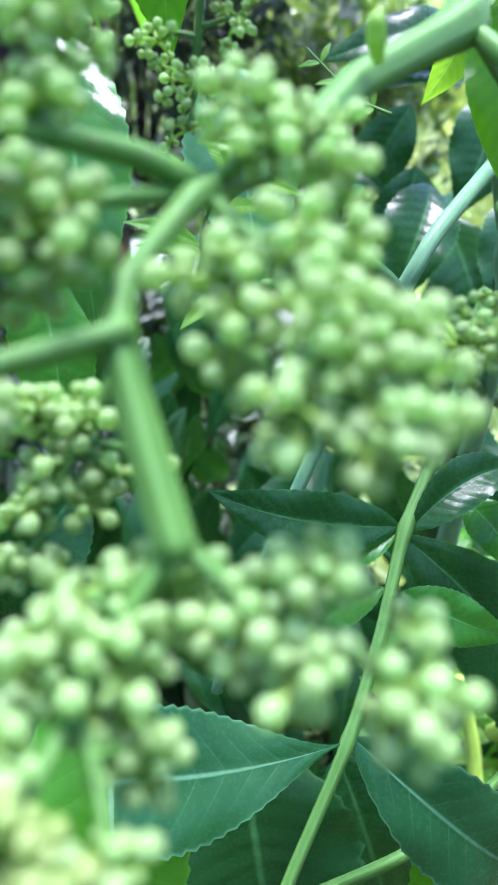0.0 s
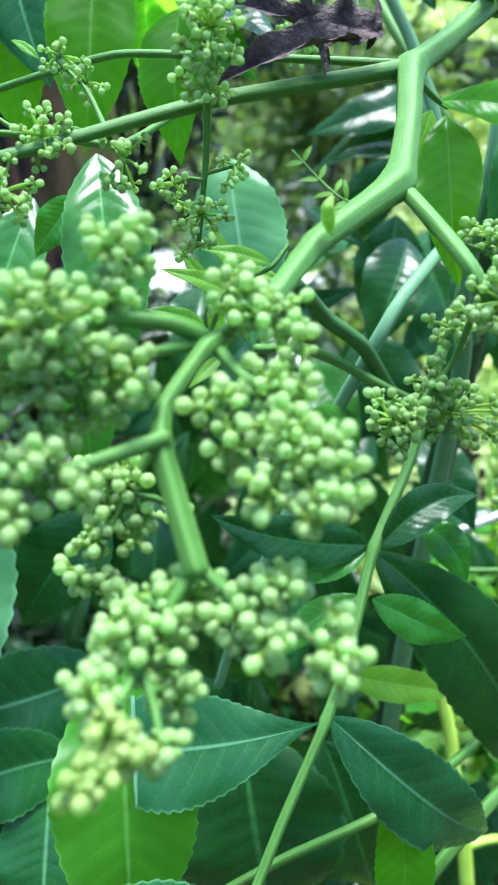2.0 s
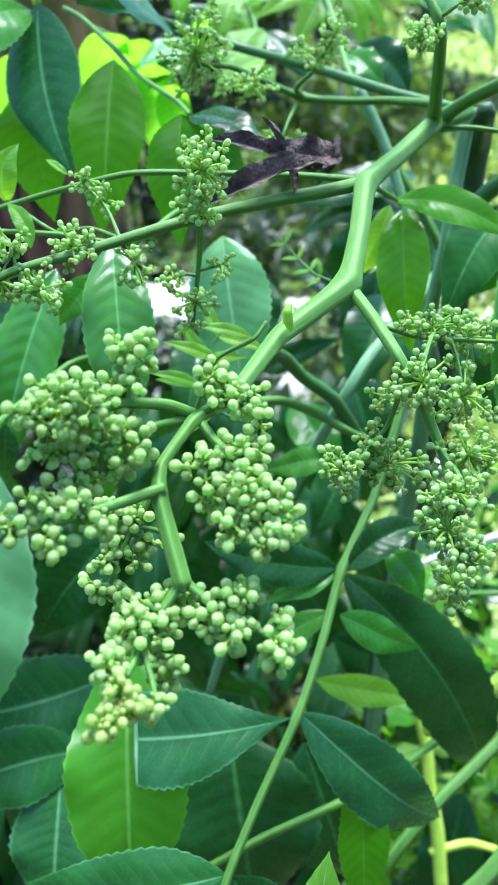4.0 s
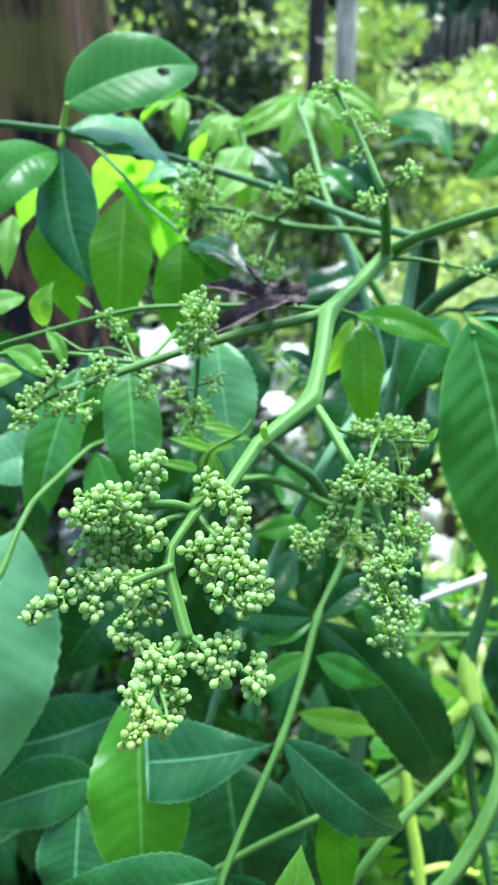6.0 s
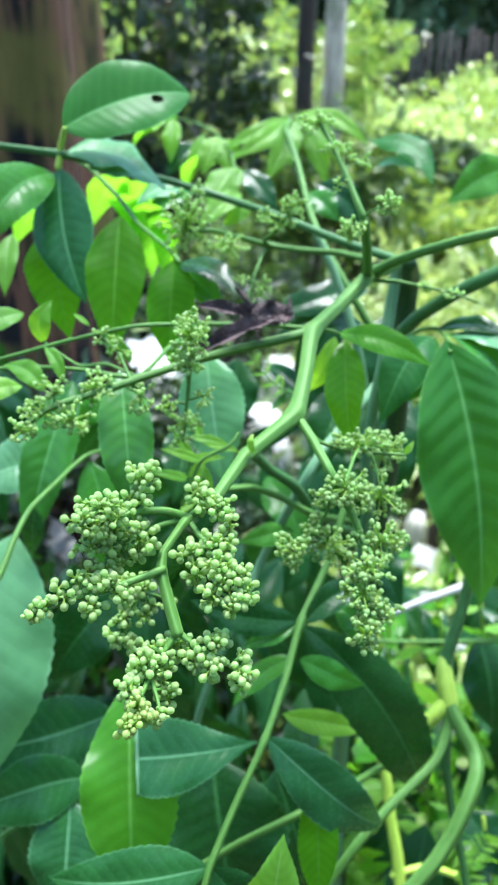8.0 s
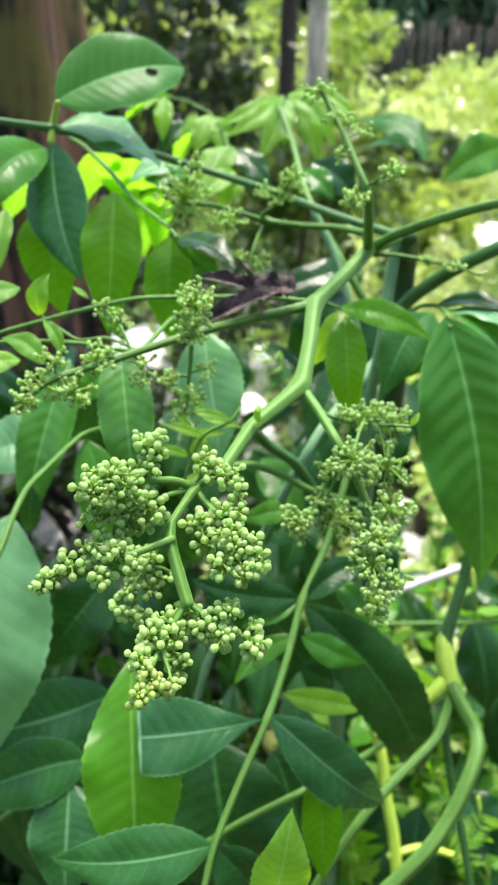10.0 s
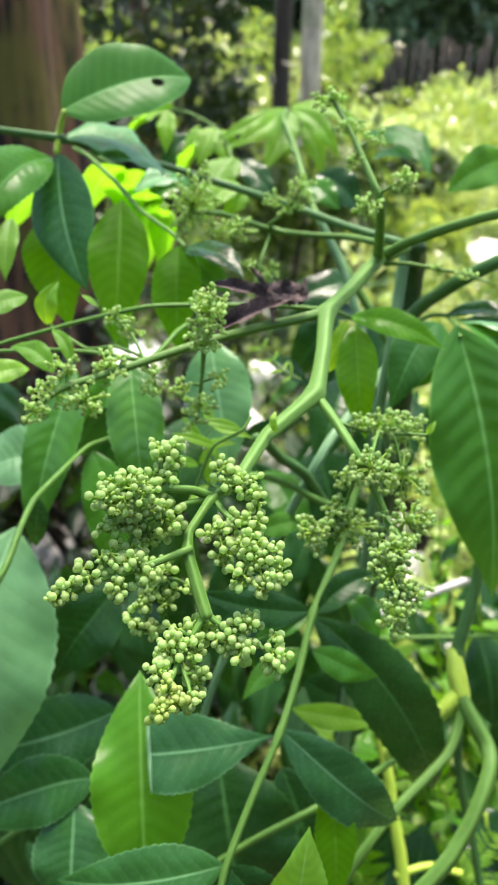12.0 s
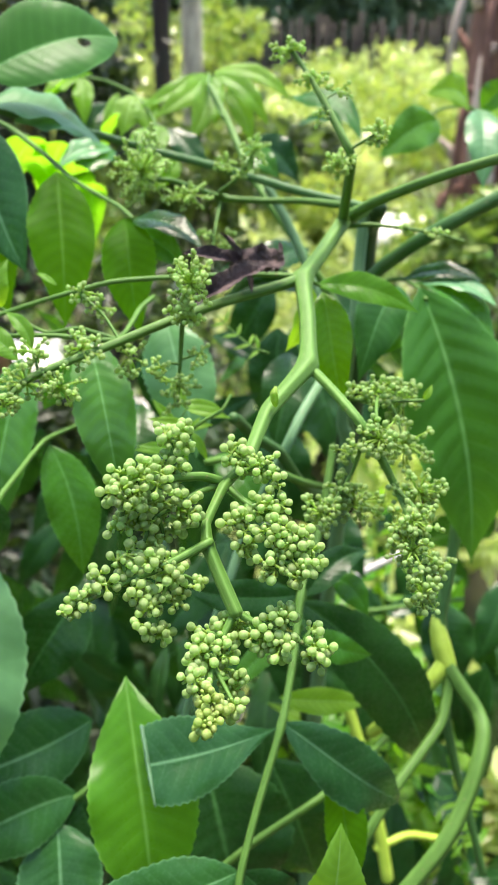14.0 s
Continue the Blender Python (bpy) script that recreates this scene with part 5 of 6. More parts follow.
def weed(foot, top, leaves, seed):
    """A thin upright weed with leaves set round its stem."""
    rnd = random.Random(seed)
    w = thing("weed", foot, "thin weed with small bright green leaves", "weed", "weeds beside the shrub")
    f, t = Vector(foot), Vector(top)
    pts = [f, f.lerp(t, .35) + Vector((rnd.uniform(-.04, .04), rnd.uniform(-.04, .04), 0)), f.lerp(t, .7) + Vector((rnd.uniform(-.04, .04), rnd.uniform(-.04, .04), 0)), t]
    stem("stem", w, pts, (.004, .003, .0015), STEM_YELLOW, segs=7)
    line = smooth_line(pts, 10)
    for k in range(leaves):
        q = line[int((.45 + .55 * k / leaves) * (len(line) - 1))]
        ob = new("leaf", WEED_SHAPES[rnd.randrange(5)])
        ob.parent = w
        ob.matrix_parent_inverse = Matrix.Translation(-w.location)
        ob.matrix_basis = pose(*q, rnd.uniform(20, 110), 0, k * 137 + rnd.uniform(-20, 20)) @ Matrix.Scale(rnd.uniform(.35, .95), 4)


for k, (foot, top) in enumerate((((.30, .62, -.05), (0.1994, 0.5063, 0.8020)), ((.36, .7, -.05), (0.2509, 0.6086, 0.9275)), ((.28, .66, -.05), (0.1761, 0.6055, 0.8014)), ((.42, .7, -.05), (0.2871, 0.5211, 0.8587)), ((.33, .55, -.05), (0.2339, 0.4201, 0.8070)), ((.25, .75, -.05), (0.1553, 0.6271, 0.7293)), ((.45, .85, -.05), (0.3213, 0.8214, 0.9114)), ((.4, .9, -.05), (0.2535, 0.8382, 0.8282)), ((.24, .58, -.05), (0.1375, 0.4397, 0.8005)), ((.3, .5, -.05), (0.1922, 0.4398, 0.9434)), ((.36, .55, -.05), (0.2604, 0.4870, 0.9981)), ((.22, .5, -.05), (0.1324, 0.4007, 0.9060)), ((.38, .5, -.05), (0.2483, 0.3518, 0.8500)), ((.26, .6, -.05), (0.2003, 0.5927, 0.8928)))):
    weed(foot, top, 46, 800 + k)

# fine feathery leaves
def feather(parent, points, size, count, material, seed):
    """A thin stalk with pairs of narrow leaflets."""
    st = stem("feathery_leaf", parent, points, (.0006, .0005, .0003), material=STEM, segs=6, label="small stalk with narrow pale leaflets")
    line = smooth_line(points, 8)
    rnd = random.Random(seed)
    for k in range(count):
        f = (k + 1) / (count + 0.5) * (len(line) - 2)
        i = int(f)
        q = line[i].lerp(line[i + 1], f - i)
        d = (line[i + 1] - line[i]).normalized()
        s = d.cross(Vector((0, -.75, .66))).normalized()
        for turn in (-1, 1):
            way = (s * turn + d * 0.55 + Vector((0, 0, rnd.uniform(-.15, .15)))).normalized()
            leaf(st, q, q + way * size * rnd.uniform(.85, 1.1), size * .26, material, teeth=4, bite=0.0, arch=.05)
    return st


feather(shrub, [(0.0258, 0.2232, 1.2337), (0.0131, 0.2170, 1.2439), (0.0091, 0.2174, 1.2566), (0.0136, 0.2177, 1.2691), (0.0206, 0.2212, 1.2768)], .019, 4, LEAF_YOUNG, 4)
feather(shrub, [(0.0638, 0.2667, 1.2801), (0.0561, 0.2680, 1.2829), (0.0485, 0.2760, 1.2881), (0.0390, 0.2854, 1.2964)], .008, 4, LEAF_YOUNG, 5)
feather(shrub, [(0.1928, 0.2741, 0.9192), (0.2055, 0.2660, 0.9020), (0.2119, 0.2580, 0.8849)], .014, 6, LEAF_YOUNG, 6)
feather(shrub, [(0.2055, 0.2642, 0.8982), (0.2139, 0.2687, 0.9078), (0.2232, 0.2740, 0.9194)], .012, 6, LEAF_YOUNG, 7)

# long narrow leaflets of a young shoot beside the main stem
shoot = stem("leaf_stalk", shrub, [(0.035, 0.205, 1.284), (0.030, 0.200, 1.279), (0.017, 0.198, 1.272), (0.008, 0.195, 1.250)], (.0007, .0008, .0008, .0009))
for a, b, w in (((0.018, 0.200, 1.271), (-0.002, 0.195, 1.280), .0052), ((0.010, 0.200, 1.261), (-0.007, 0.195, 1.268), .005), ((0.017, 0.200, 1.270), (0.023, 0.195, 1.258), .004), ((0.030, 0.200, 1.280), (0.010, 0.198, 1.285), .005)):
    leaf(shoot, a, b, w, LEAF_YOUNG, teeth=7, bite=.02, face=(0, -.7, .7), twist=0)

# deeper leaves of the shrub; their shade is put into a dark leaf colour
deep = random.Random(41)
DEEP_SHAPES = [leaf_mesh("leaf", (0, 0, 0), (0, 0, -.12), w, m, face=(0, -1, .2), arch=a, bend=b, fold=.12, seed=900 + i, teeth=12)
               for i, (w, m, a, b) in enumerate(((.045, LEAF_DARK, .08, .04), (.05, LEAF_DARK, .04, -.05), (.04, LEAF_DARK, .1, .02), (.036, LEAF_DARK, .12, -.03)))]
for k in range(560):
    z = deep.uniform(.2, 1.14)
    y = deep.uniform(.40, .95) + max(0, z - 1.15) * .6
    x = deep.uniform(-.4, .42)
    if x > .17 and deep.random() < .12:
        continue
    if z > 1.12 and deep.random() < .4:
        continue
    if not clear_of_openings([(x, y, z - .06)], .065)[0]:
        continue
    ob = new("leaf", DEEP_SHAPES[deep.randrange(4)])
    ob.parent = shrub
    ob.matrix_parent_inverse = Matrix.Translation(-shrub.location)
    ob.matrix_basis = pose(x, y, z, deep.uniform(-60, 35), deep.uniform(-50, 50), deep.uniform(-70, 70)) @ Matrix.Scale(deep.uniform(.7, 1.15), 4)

# moth-like brown insect on the branch, built as a dry curled leaf
dry = thing("leaf_like_insect", (0.0425, 0.2078, 1.3310), "dark brown moth-like insect on the branch, shaped as a shrivelled leaf", "dry leaf")
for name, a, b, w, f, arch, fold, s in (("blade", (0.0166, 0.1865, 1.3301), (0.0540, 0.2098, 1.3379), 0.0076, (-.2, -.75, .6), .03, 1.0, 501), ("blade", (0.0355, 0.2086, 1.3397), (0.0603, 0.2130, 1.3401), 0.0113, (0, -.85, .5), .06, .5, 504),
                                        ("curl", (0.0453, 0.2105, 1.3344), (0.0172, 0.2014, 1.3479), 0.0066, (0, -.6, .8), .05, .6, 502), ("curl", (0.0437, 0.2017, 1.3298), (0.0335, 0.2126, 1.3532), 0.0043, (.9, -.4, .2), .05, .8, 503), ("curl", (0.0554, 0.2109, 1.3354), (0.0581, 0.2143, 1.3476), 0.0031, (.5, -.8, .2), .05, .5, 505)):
    link_part(name, leaf_mesh(name, a, b, w, INSECT_BROWN, face=f, arch=arch, fold=fold, wave=.3, teeth=9, seed=s, fat=.5, point=.55, bite=.1), dry)


# ---- the surroundings ----
GROUND = plain_material("forest_floor", (0.03, 0.03, 0.014), (0.075, 0.078, 0.032), 5.0, 0.9, 0.7, 0.02, 9.0)
BARK = bark_material("old_bark", (0.005, 0.003, 0.002), (0.2, 0.088, 0.045), (0.17, 0.145, 0.022), moss_at=.51, stretch=.05, scale=22, edge=.05)
BARK_PALE = bark_material("pale_bark", (0.42, 0.34, 0.24), (0.78, 0.67, 0.5), (0.34, 0.33, 0.2), stretch=.35, scale=22.0)
BARK_DARK = bark_material("dark_bark", (0.014, 0.01, 0.008), (0.055, 0.038, 0.026), (0.03, 0.03, 0.02))
BARK_RED = bark_material("palm_fibre", (0.1, 0.045, 0.035), (0.3, 0.15, 0.11), (0.2, 0.1, 0.07), scale=40)
STRAW = plain_material("dry_straw", (0.42, 0.33, 0.26), (0.62, 0.5, 0.42), 20.0, 0.75, 0.4, 0.003)
DEADWOOD = plain_material("bleached_wood", (0.5, 0.48, 0.45), (0.72, 0.7, 0.67), 60.0, 0.7, 0.4, 0.001)
# BUSH and BUSH_PALE have the background's sunlight put into their base colour
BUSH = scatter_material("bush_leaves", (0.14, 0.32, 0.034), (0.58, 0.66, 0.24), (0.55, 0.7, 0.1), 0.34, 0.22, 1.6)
BUSH_MID = scatter_material("mid_leaves", (0.04, 0.13, 0.02), (0.55, 0.65, 0.26), (0.3, 0.5, 0.05), 0.26, 0.4, 2.2)
BUSH_PALE = scatter_material("sun_paled_leaves", (0.33, 0.51, 0.1), (0.71, 0.77, 0.39), (0.66, 0.78, 0.2), 0.34, 0.2)
# dark colour for the dark bush and, elsewhere, in place of shade
BUSH_DARK = scatter_material("shade_coloured_leaves", (0.018, 0.045, 0.014), (0.045, 0.085, 0.025), (0.08, 0.16, 0.02), 0.2)
HEDGE = scatter_material("hedge_leaves", (0.06, 0.13, 0.05), (0.2, 0.29, 0.15), (0.12, 0.22, 0.06), 0.24)
CROWN = scatter_material("crown_leaves", (0.03, 0.09, 0.02), (0.06, 0.14, 0.03), (0.1, 0.22, 0.02), 0.2)
LITTER = scatter_material("dry_litter", (0.05, 0.032, 0.018), (0.2, 0.15, 0.1), (0.3, 0.22, 0.12), 0.1, 0.7)

bm = bmesh.new()
bmesh.ops.create_grid(bm, x_segments=120, y_segments=120, size=1)
for v in bm.verts:
    r = 60 * (abs(v.co.x) ** 2.2 * (1 if v.co.x > 0 else -1)), 60 * (abs(v.co.y) ** 2.2 * (1 if v.co.y > 0 else -1))
    v.co.x, v.co.y = r[0] * 6 if abs(r[0]) > 59 else r[0], r[1] * 6 if abs(r[1]) > 59 else r[1]
    v.co.z = -.06 + .05 * noise.noise(Vector((v.co.x * .9, v.co.y * .9, 0))) + .02 * noise.noise(Vector((v.co.x * 5, v.co.y * 5, 3)))
tagged(part("ground", bm, GROUND), "dark forest soil with leaf litter", "ground", kind="structure")


def tree(name, label, foot, top, r0, r1, material, limbs=(), lobes=(), leaves=0, size=.12, crown=None, seed=1):
    """A tree: tapered uneven trunk, limbs, and a crown of many leaves."""
    tr = thing(name, foot, label, "tree")
    rnd = random.Random(seed)
    f, t = Vector(foot), Vector(top)
    pts = [f + Vector((0, 0, -.1))] + [f.lerp(t, k / 6) + Vector((rnd.uniform(-1, 1), rnd.uniform(-1, 1), 0)) * r0 * .35 for k in range(1, 6)] + [t]
    stem("trunk", tr, pts, (r0 * 1.5, r0 * 1.08, r0, r0 * .95, (r0 + r1) / 2, r1 * 1.1, r1), material, segs=42, ribs=7, rib_depth=.11 if r0 > .1 else .04, steps=10)
    for a, b, r in limbs:
        stem("limb", tr, [a, Vector(a).lerp(Vector(b), .5) + Vector((0, 0, .15)), b], (r, r * .7, r * .35), material, segs=10)
    if leaves:
        nr = np.random.default_rng(seed)
        v, fc = foliage_arrays(nr, clump_places(nr, lobes, leaves), size)
        link_part("crown", foliage_mesh("crown", v, fc, crown or CROWN), tr)
    return tr


def bush(label, lobes, leaves, size, material, seed, foot=None):
    """A bush: a few stems and lobes of leaves."""
    c = Vector(lobes[0][0])
    b = thing("bush", (c.x, c.y, 0), label, "bush", "bushes behind the shrub")
    rnd = random.Random(seed)
    for q, r in lobes:
        for k in range(2):
            e = Vector(q) + Vector((rnd.uniform(-.5, .5) * r[0], rnd.uniform(-.5, .5) * r[1], rnd.uniform(-.2, .5) * r[2]))
            s = Vector((c.x + rnd.uniform(-.15, .15), c.y + rnd.uniform(-.15, .15), -.1))
            stem("stem", b, [s, s.lerp(e, .5) + Vector((0, 0, .1)), e], (.02, .008), BARK_DARK, segs=6, steps=4)
    nr = np.random.default_rng(seed)
    places = clump_places(nr, lobes, leaves)
    v, fc = foliage_arrays(nr, places[clear_of_openings(places, .05)], size)
    link_part("leaves", foliage_mesh("leaves", v, fc, material), b)
    return b


# old tree; its crown is out of view, placed to shade the shrub
tree("old_tree", "thick old brown tree with furrowed mossy bark", (-.64, 2.25, 0), (-.74, 2.5, 4.6), .225, .15, BARK,
     limbs=(((-.7, 2.4, 3.2), (-.3, .9, 4.1), .06), ((-.7, 2.45, 3.6), (.5, 1.7, 4.4), .06), ((-.72, 2.5, 4.4), (-1.4, 2.0, 5.2), .06)),
     lobes=(((-.35, 1.55, 4.1), (.9, .8, .4)), ((-.9, 2.8, 4.5), (.8, .8, .5)), ((-.9, 1.9, 4.6), (.9, .9, .5)), ((-.6, 1.0, 4.5), (.6, .6, .4))), leaves=1800, size=.15, seed=5)
tree("pale_tree", "slim tree with smooth pale grey bark", (.53, 5.4, 0), (.66, 5.6, 6.0), .062, .05, BARK_PALE,
     lobes=(((.6, 5.6, 6.2), (1.4, 1.4, .9)),), leaves=350, size=.2, seed=6)
tree("dark_tree", "slim dark tree trunk", (.45, 6.3, 0), (.42, 6.4, 6.5), .06, .045, BARK_DARK, lobes=(((.4, 6.4, 6.6), (1.2, 1.2, .8)),), leaves=300, size=.2, seed=7)
tree("brown_tree", "slim brown tree trunk among dark leaves", (-.46, 5.6, 0), (-.55, 5.7, 6.0), .06, .045, BARK, lobes=(((-.5, 5.7, 6.2), (1.2, 1.2, .8)),), leaves=300, size=.2, seed=8)

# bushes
# the last two lobes are dark leaves where only shade lies
bush("dark leafy bush, partly standing in for shade", [((-.7, 4.6, 1.0), (.55, .5, .8)), ((-.3, 4.4, 1.25), (.4, .4, .6)), ((-1.4, 4.8, 1.0), (.7, .5, .9)), ((-.55, 4.6, 2.0), (.6, .5, .7)), ((-1.1, 4.7, 2.1), (.5, .5, .7)), ((-0.0247, 4.7275, 1.4747), (.3, .3, .4)), ((-0.0858, 4.5902, 1.1796), (.3, .3, .3))], 5600, .1, BUSH_DARK, 11)
spots = random.Random(77)
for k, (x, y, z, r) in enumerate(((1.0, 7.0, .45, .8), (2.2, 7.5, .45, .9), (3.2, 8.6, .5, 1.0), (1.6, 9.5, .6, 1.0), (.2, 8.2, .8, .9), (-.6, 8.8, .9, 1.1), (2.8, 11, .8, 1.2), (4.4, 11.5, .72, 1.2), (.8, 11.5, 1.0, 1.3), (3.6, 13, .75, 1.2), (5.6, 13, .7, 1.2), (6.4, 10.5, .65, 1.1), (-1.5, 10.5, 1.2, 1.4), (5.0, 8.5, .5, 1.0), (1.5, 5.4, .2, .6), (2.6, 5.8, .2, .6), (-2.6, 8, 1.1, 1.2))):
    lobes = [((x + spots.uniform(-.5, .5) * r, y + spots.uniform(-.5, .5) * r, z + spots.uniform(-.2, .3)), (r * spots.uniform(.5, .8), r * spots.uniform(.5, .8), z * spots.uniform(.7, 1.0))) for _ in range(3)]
    bush("low yellow-green bush with sunlight put in its leaf colour", lobes, 1900, .125, (BUSH, BUSH_PALE, BUSH, BUSH_PALE, BUSH_PALE, BUSH_MID)[k % 6], 100 + k)

# leaf colour set by place: dark for shade, paler for the sunlit side
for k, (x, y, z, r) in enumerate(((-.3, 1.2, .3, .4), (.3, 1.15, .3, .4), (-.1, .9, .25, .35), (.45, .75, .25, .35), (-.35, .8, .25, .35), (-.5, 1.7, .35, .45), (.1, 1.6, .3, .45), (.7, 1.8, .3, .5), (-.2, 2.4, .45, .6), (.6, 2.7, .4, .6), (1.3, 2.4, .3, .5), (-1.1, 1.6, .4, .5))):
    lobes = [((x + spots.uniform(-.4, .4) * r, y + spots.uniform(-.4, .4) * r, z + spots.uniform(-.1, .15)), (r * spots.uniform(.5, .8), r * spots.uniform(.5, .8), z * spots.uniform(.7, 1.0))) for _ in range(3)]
    bush("low leafy plant with shade and sun put in its colour", lobes, 1700, .075, BUSH_DARK if x < .2 else (BUSH_MID, BUSH_PALE)[k % 2], 160 + k)

# a shadow between the bushes, made of dark leaves
bush("clump of dark leaves standing in for a shadowed hollow", [((1.3911, 6.6348, 0.8509), (.34, .25, .1)), ((1.6393, 6.5805, 0.7378), (.22, .25, .16)), ((1.2062, 6.7531, 0.8656), (.2, .2, .08))], 1300, .1, BUSH_DARK, 190)

bush("tall loose bush with light green leaves", [((1.2633, 9.4251, 1.8637), (.3, .3, .32)), ((1.5207, 9.4215, 1.6228), (.3, .3, .3)), ((1.1321, 9.0755, 1.3490), (.3, .3, .35)), ((0.4213, 9.2533, 1.7208), (.25, .3, .4)), ((0.2448, 9.1039, 1.3983), (.25, .3, .3))], 2000, .095, BUSH, 192)

bush("loose green bush at the foot of the slim trees", [((.5, 4.85, .82), (.3, .3, .5)), ((.85, 4.9, .6), (.3, .3, .45)), ((.28, 4.95, .6), (.28, .3, .45))], 1700, .12, BUSH_MID, 197)

# low plants on the ground
nr = np.random.default_rng(9)


def scattered(count, middle, reach, tight):
    """Places on the ground that thin out away from the middle, in loose patches."""
    ang, far = nr.uniform(0, 2 * math.pi, count), reach * nr.random(count) ** tight
    q = np.column_stack((middle[0] + np.cos(ang) * far, middle[1] + np.sin(ang) * far))
    patch = np.sin(q[:, 0] * 1.9 + 1.3 * np.sin(q[:, 1] * 1.1)) + np.sin(q[:, 1] * 2.3 + q[:, 0] * .7)
    return q[patch > nr.uniform(-2.6, 1.2, count)]


xy = scattered(46000, (1.0, 6.0), 15, .6)
xy = xy[np.hypot(xy[:, 0], xy[:, 1] - .2) > nr.uniform(.9, 2.2, len(xy))]
pl = np.column_stack((xy, nr.uniform(-.04, .18, len(xy))))
v, f = foliage_arrays(nr, pl[clear_of_openings(pl, .05)], .11, droop=-.3)
tagged(link_part("ground_plants", foliage_mesh("ground_plants", v, f, BUSH_MID)), "low sunlit green plants on the ground", "plants", kind="stuff")
xy = scattered(26000, (.6, 4.4), 3.8, .55)
xy = xy[xy[:, 1] > nr.uniform(1.6, 2.6, len(xy))]
pl = np.column_stack((xy, nr.random(len(xy)) ** 2 * .42))
v, f = foliage_arrays(nr, pl[clear_of_openings(pl, -.012)], .095, droop=-.2)
tagged(link_part("undergrowth", foliage_mesh("undergrowth", v, f, BUSH_MID)), "knee-high leafy undergrowth in open light", "plants", kind="stuff")
xy = scattered(9000, (.3, 1.6), 7, .6)
pl = np.column_stack((xy, nr.uniform(-.05, .03, len(xy))))
v, f = foliage_arrays(nr, pl, .11, droop=0)
tagged(link_part("leaf_litter", foliage_mesh("leaf_litter", v, f, LITTER)), "dry fallen leaves on the soil", "leaf litter", kind="stuff")

# pale flat slabs, mostly added for sunlit ground, its brightness put in the colour
PALE = plain_material("sunlit_pale_slab", (0.74, 0.72, 0.68), (0.88, 0.86, 0.83), 14.0, 0.8, 0.4, 0.006)


def pale_slab(at, long, wide, turn, seed):
    """A low worn slab with an uneven outline."""
    bm = bmesh.new()
    rnd = random.Random(seed)
    n = 18
    rim = [(1 + rnd.uniform(-.4, .25)) for _ in range(n)]
    rings = []
    for k, (f, z) in enumerate(((1.05, -.03), (1.0, .14), (.93, .2), (.6, .23))):
        rings.append([bm.verts.new((math.cos(2 * math.pi * j / n) * long / 2 * rim[j] * f, math.sin(2 * math.pi * j / n) * wide / 2 * rim[j] * f, z + rnd.uniform(-.004, .004))) for j in range(n)])
    for p, q in zip(rings, rings[1:]):
        for j in range(n):
            bm.faces.new((p[j], p[(j + 1) % n], q[(j + 1) % n], q[j]))
    bm.faces.new(rings[-1])
    ob = part("stone", bm, PALE)
    ob.matrix_basis = pose(*at, 0, 0, turn)
    return tagged(ob, "low pale slab among plants, mostly standing in for sunlit ground", "stone", "pale stones")


for k, (at, long, wide, turn) in enumerate((((-0.423, 3.500, -0.010), 0.4, 0.7, 5), ((0.209, 3.358, -0.010), 0.24, 0.22, 12), ((0.101, 2.770, -0.010), 0.15, 0.16, -10), ((0.133, 2.511, -0.010), 0.17, 0.2, 20), ((-0.490, 1.849, -0.010), 0.3, 0.32, 30), ((0.052, 1.933, -0.010), 0.21, 0.2, 5), ((0.557, 1.952, -0.010), 0.07, 0.1, 15), ((0.536, 1.747, -0.010), 0.15, 0.14, 40), ((-0.063, 2.928, -0.010), 0.2, 0.2, 0), ((0.178, 1.689, -0.010), 0.16, 0.18, 10), ((-0.667, 3.196, -0.010), 0.45, 0.45, 8), ((2.05, 6.0, 0.04), 1.25, 0.8, 8), ((1.311, 4.020, -0.010), 0.5, 0.6, 70))):
    pale_slab(at, long, wide, turn, 700 + k)

# fence of dark poles and the woods beyond
POLE = plain_material("weathered_pole", (0.025, 0.02, 0.016), (0.085, 0.07, 0.055), 6.0, 0.9)
fence = thing("fence", (6, 16, 0), "row of dark upright wooden poles", "fence")
rnd = random.Random(3)
for k in range(90):
    x = -3 + k * .17 + rnd.uniform(-.05, .05)
    stem("pole", fence, [(x, 16 + rnd.uniform(-.1, .1), -.1), (x + rnd.uniform(-.08, .08), 16, rnd.uniform(1.9, 2.15))], (.06, .05), POLE, segs=7, steps=2)
for k in range(12):
    x = -12 + k * 2.4 + rnd.uniform(-.6, .6)
    y = 19 + rnd.uniform(-1, 3)
    tree("forest_tree", "tall forest tree in the distance", (x, y, 0), (x + rnd.uniform(-.4, .4), y, 8), .16, .1, BARK_DARK,
         lobes=[((x + rnd.uniform(-1, 1), y + rnd.uniform(-1, 1), z), (1.6, 1.4, 1.5)) for z in (2.2, 4.6, 7)], leaves=1500, size=.32, crown=CROWN, seed=300 + k)

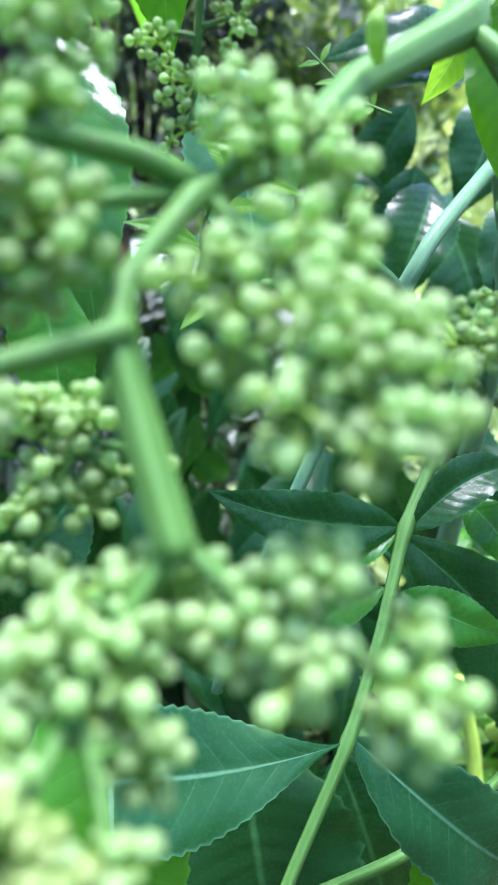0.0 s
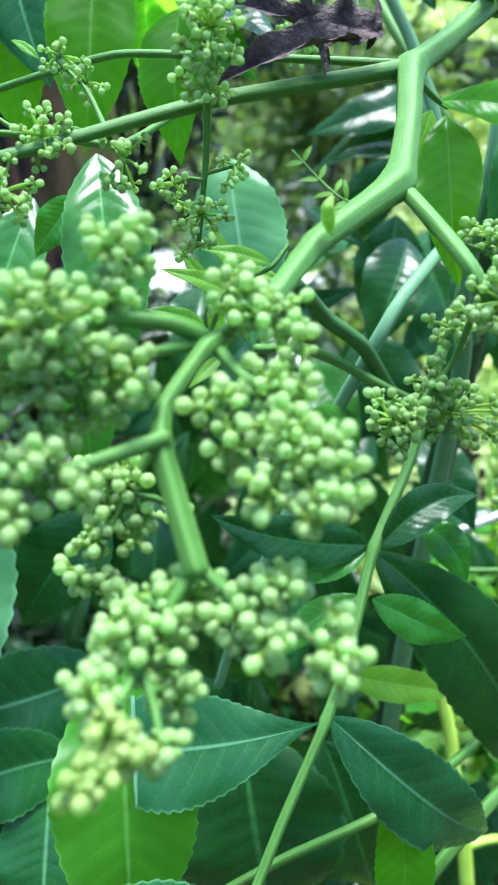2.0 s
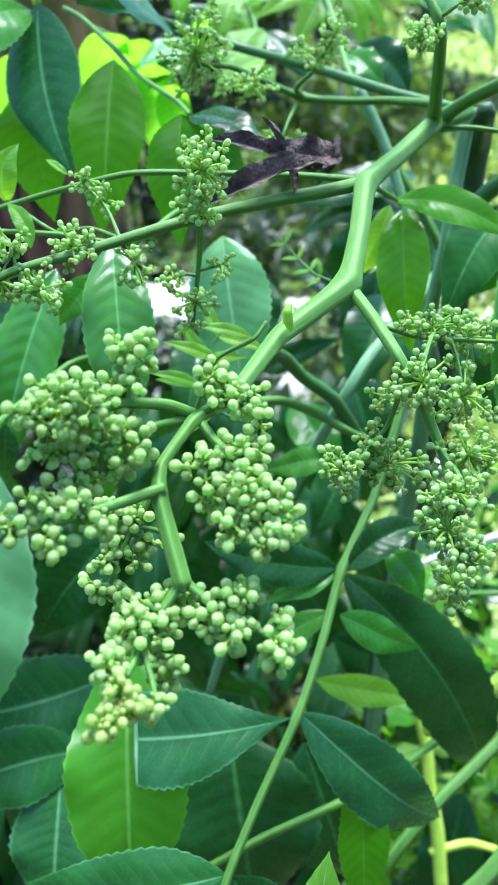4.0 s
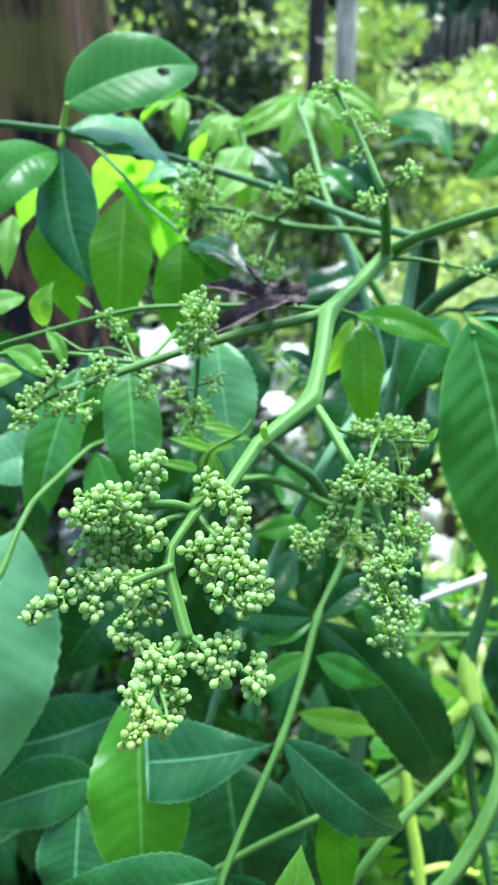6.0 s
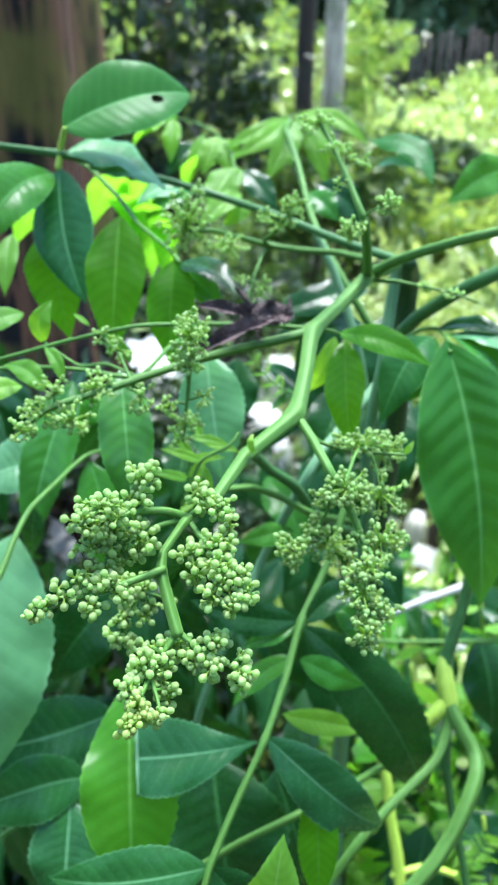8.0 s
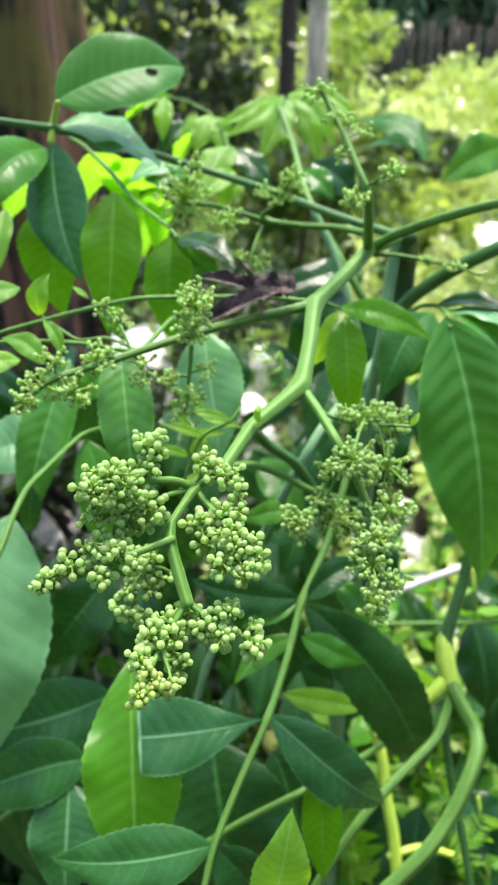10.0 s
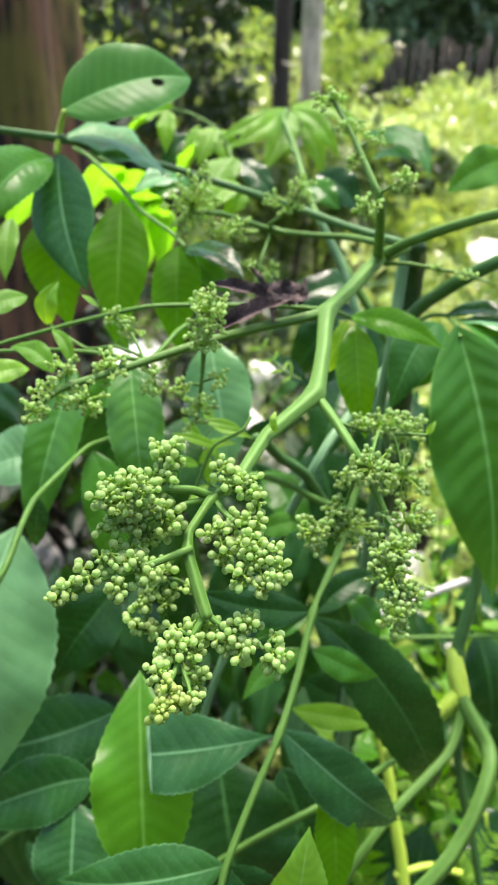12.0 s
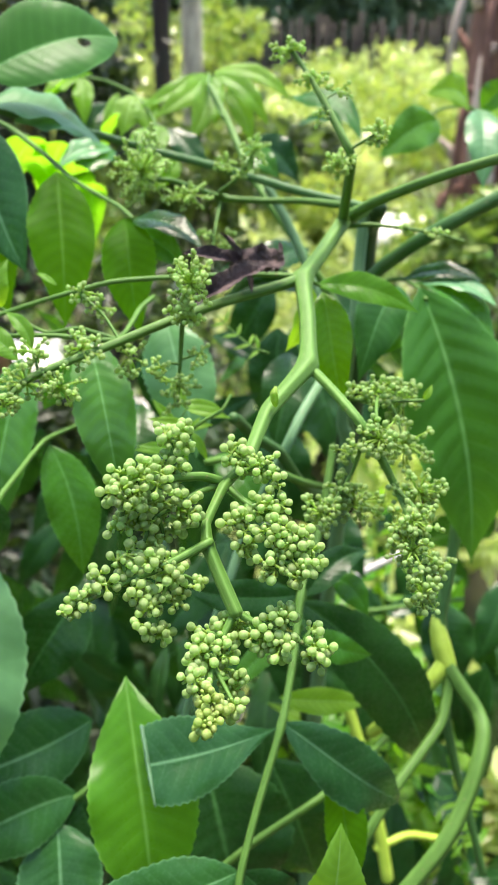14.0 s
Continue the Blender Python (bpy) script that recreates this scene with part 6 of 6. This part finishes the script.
# ring of unseen trees, added to keep low sky light off the shrub
for k in range(15):
    a = radians(92 + k * 12.5)
    x, y = 7.5 * math.sin(a), 7.0 * math.cos(a) + .5
    tree("forest_tree", "unseen leafy tree added to block low sky light", (x, y, 0), (x + rnd.uniform(-.3, .3), y, 4.6), .12, .07, BARK_DARK,
         lobes=[((x + rnd.uniform(-.6, .6), y + rnd.uniform(-.6, .6), z), (1.5, 1.5, 1.1)) for z in (1.1, 2.6, 4.0)], leaves=1500, size=.38, crown=CROWN, seed=400 + k)
for k in range(16):
    x = -9 + k * 1.35
    bush("dense dark hedge behind the fence", [((x, 17.4, z), (.9, .7, .9)) for z in (.7, 1.9, 3.1, 4.3)], 2800, .4, HEDGE, 500 + k)

bush("leafy bush at the foot of the palm", [((1.3441, 2.7351, 0.8040), (.24, .2, .16)), ((1.2335, 2.7166, 0.7284), (.2, .2, .14))], 900, .08, BUSH_MID, 195)

# palm stump with dry fronds
palm = thing("palm", (1.71, 3.5, 0), "palm trunk wrapped in reddish brown fibre", "palm")
stem("trunk", palm, [(1.71, 3.5, -.1), (1.72, 3.5, .6), (1.74, 3.52, 1.4), (1.76, 3.55, 2.6)], (.16, .15, .15, .13), BARK_RED, segs=24, ribs=9, rib_depth=.08, steps=8)
for k in range(26):
    a, z = k * 2.4, .15 + k * .085
    d = Vector((math.cos(a), math.sin(a), 0))
    b = Vector((1.73, 3.52, z)) + d * .13
    stem("frond_base", palm, [b, b + d * .05 + Vector((0, 0, .1)), b + d * .12 + Vector((0, 0, .14 + .05 * math.sin(k)))], (.03, .022, .008), STRAW if k % 2 else BARK_RED, segs=7, steps=3)
for k in range(22):
    a, z = 2.1 + k * 1.1, .5 + (k % 8) * .19
    d = Vector((math.cos(a), -abs(math.sin(a)) - .2, 0)).normalized()
    b = Vector((1.73, 3.52, z)) + d * .15
    stem("dry_frond", palm, [b, b + d * .12 + Vector((0, 0, -.05)), b + d * (.2 + .05 * math.sin(k)) + Vector((.03 * math.cos(k * 2), 0, -.32)), b + d * .2 + Vector((.05 * math.cos(k * 3), 0, -.5))], (.016, .02, .016, .006), STRAW if k % 3 else BARK_RED, segs=7, steps=4)
stick = stem("stick", None, [(0.184, 0.555, 0.908), (0.230, 0.552, 0.934), (0.268, 0.550, 0.953), (0.326, 0.548, 0.984), (0.40, 0.545, 1.02), (0.52, 0.56, 1.05)], (.0032, .0042, .0044, .0044, .005, .006), DEADWOOD, segs=8)
tagged(stick, "pale bare dry stick leaning among the leaves", "stick")
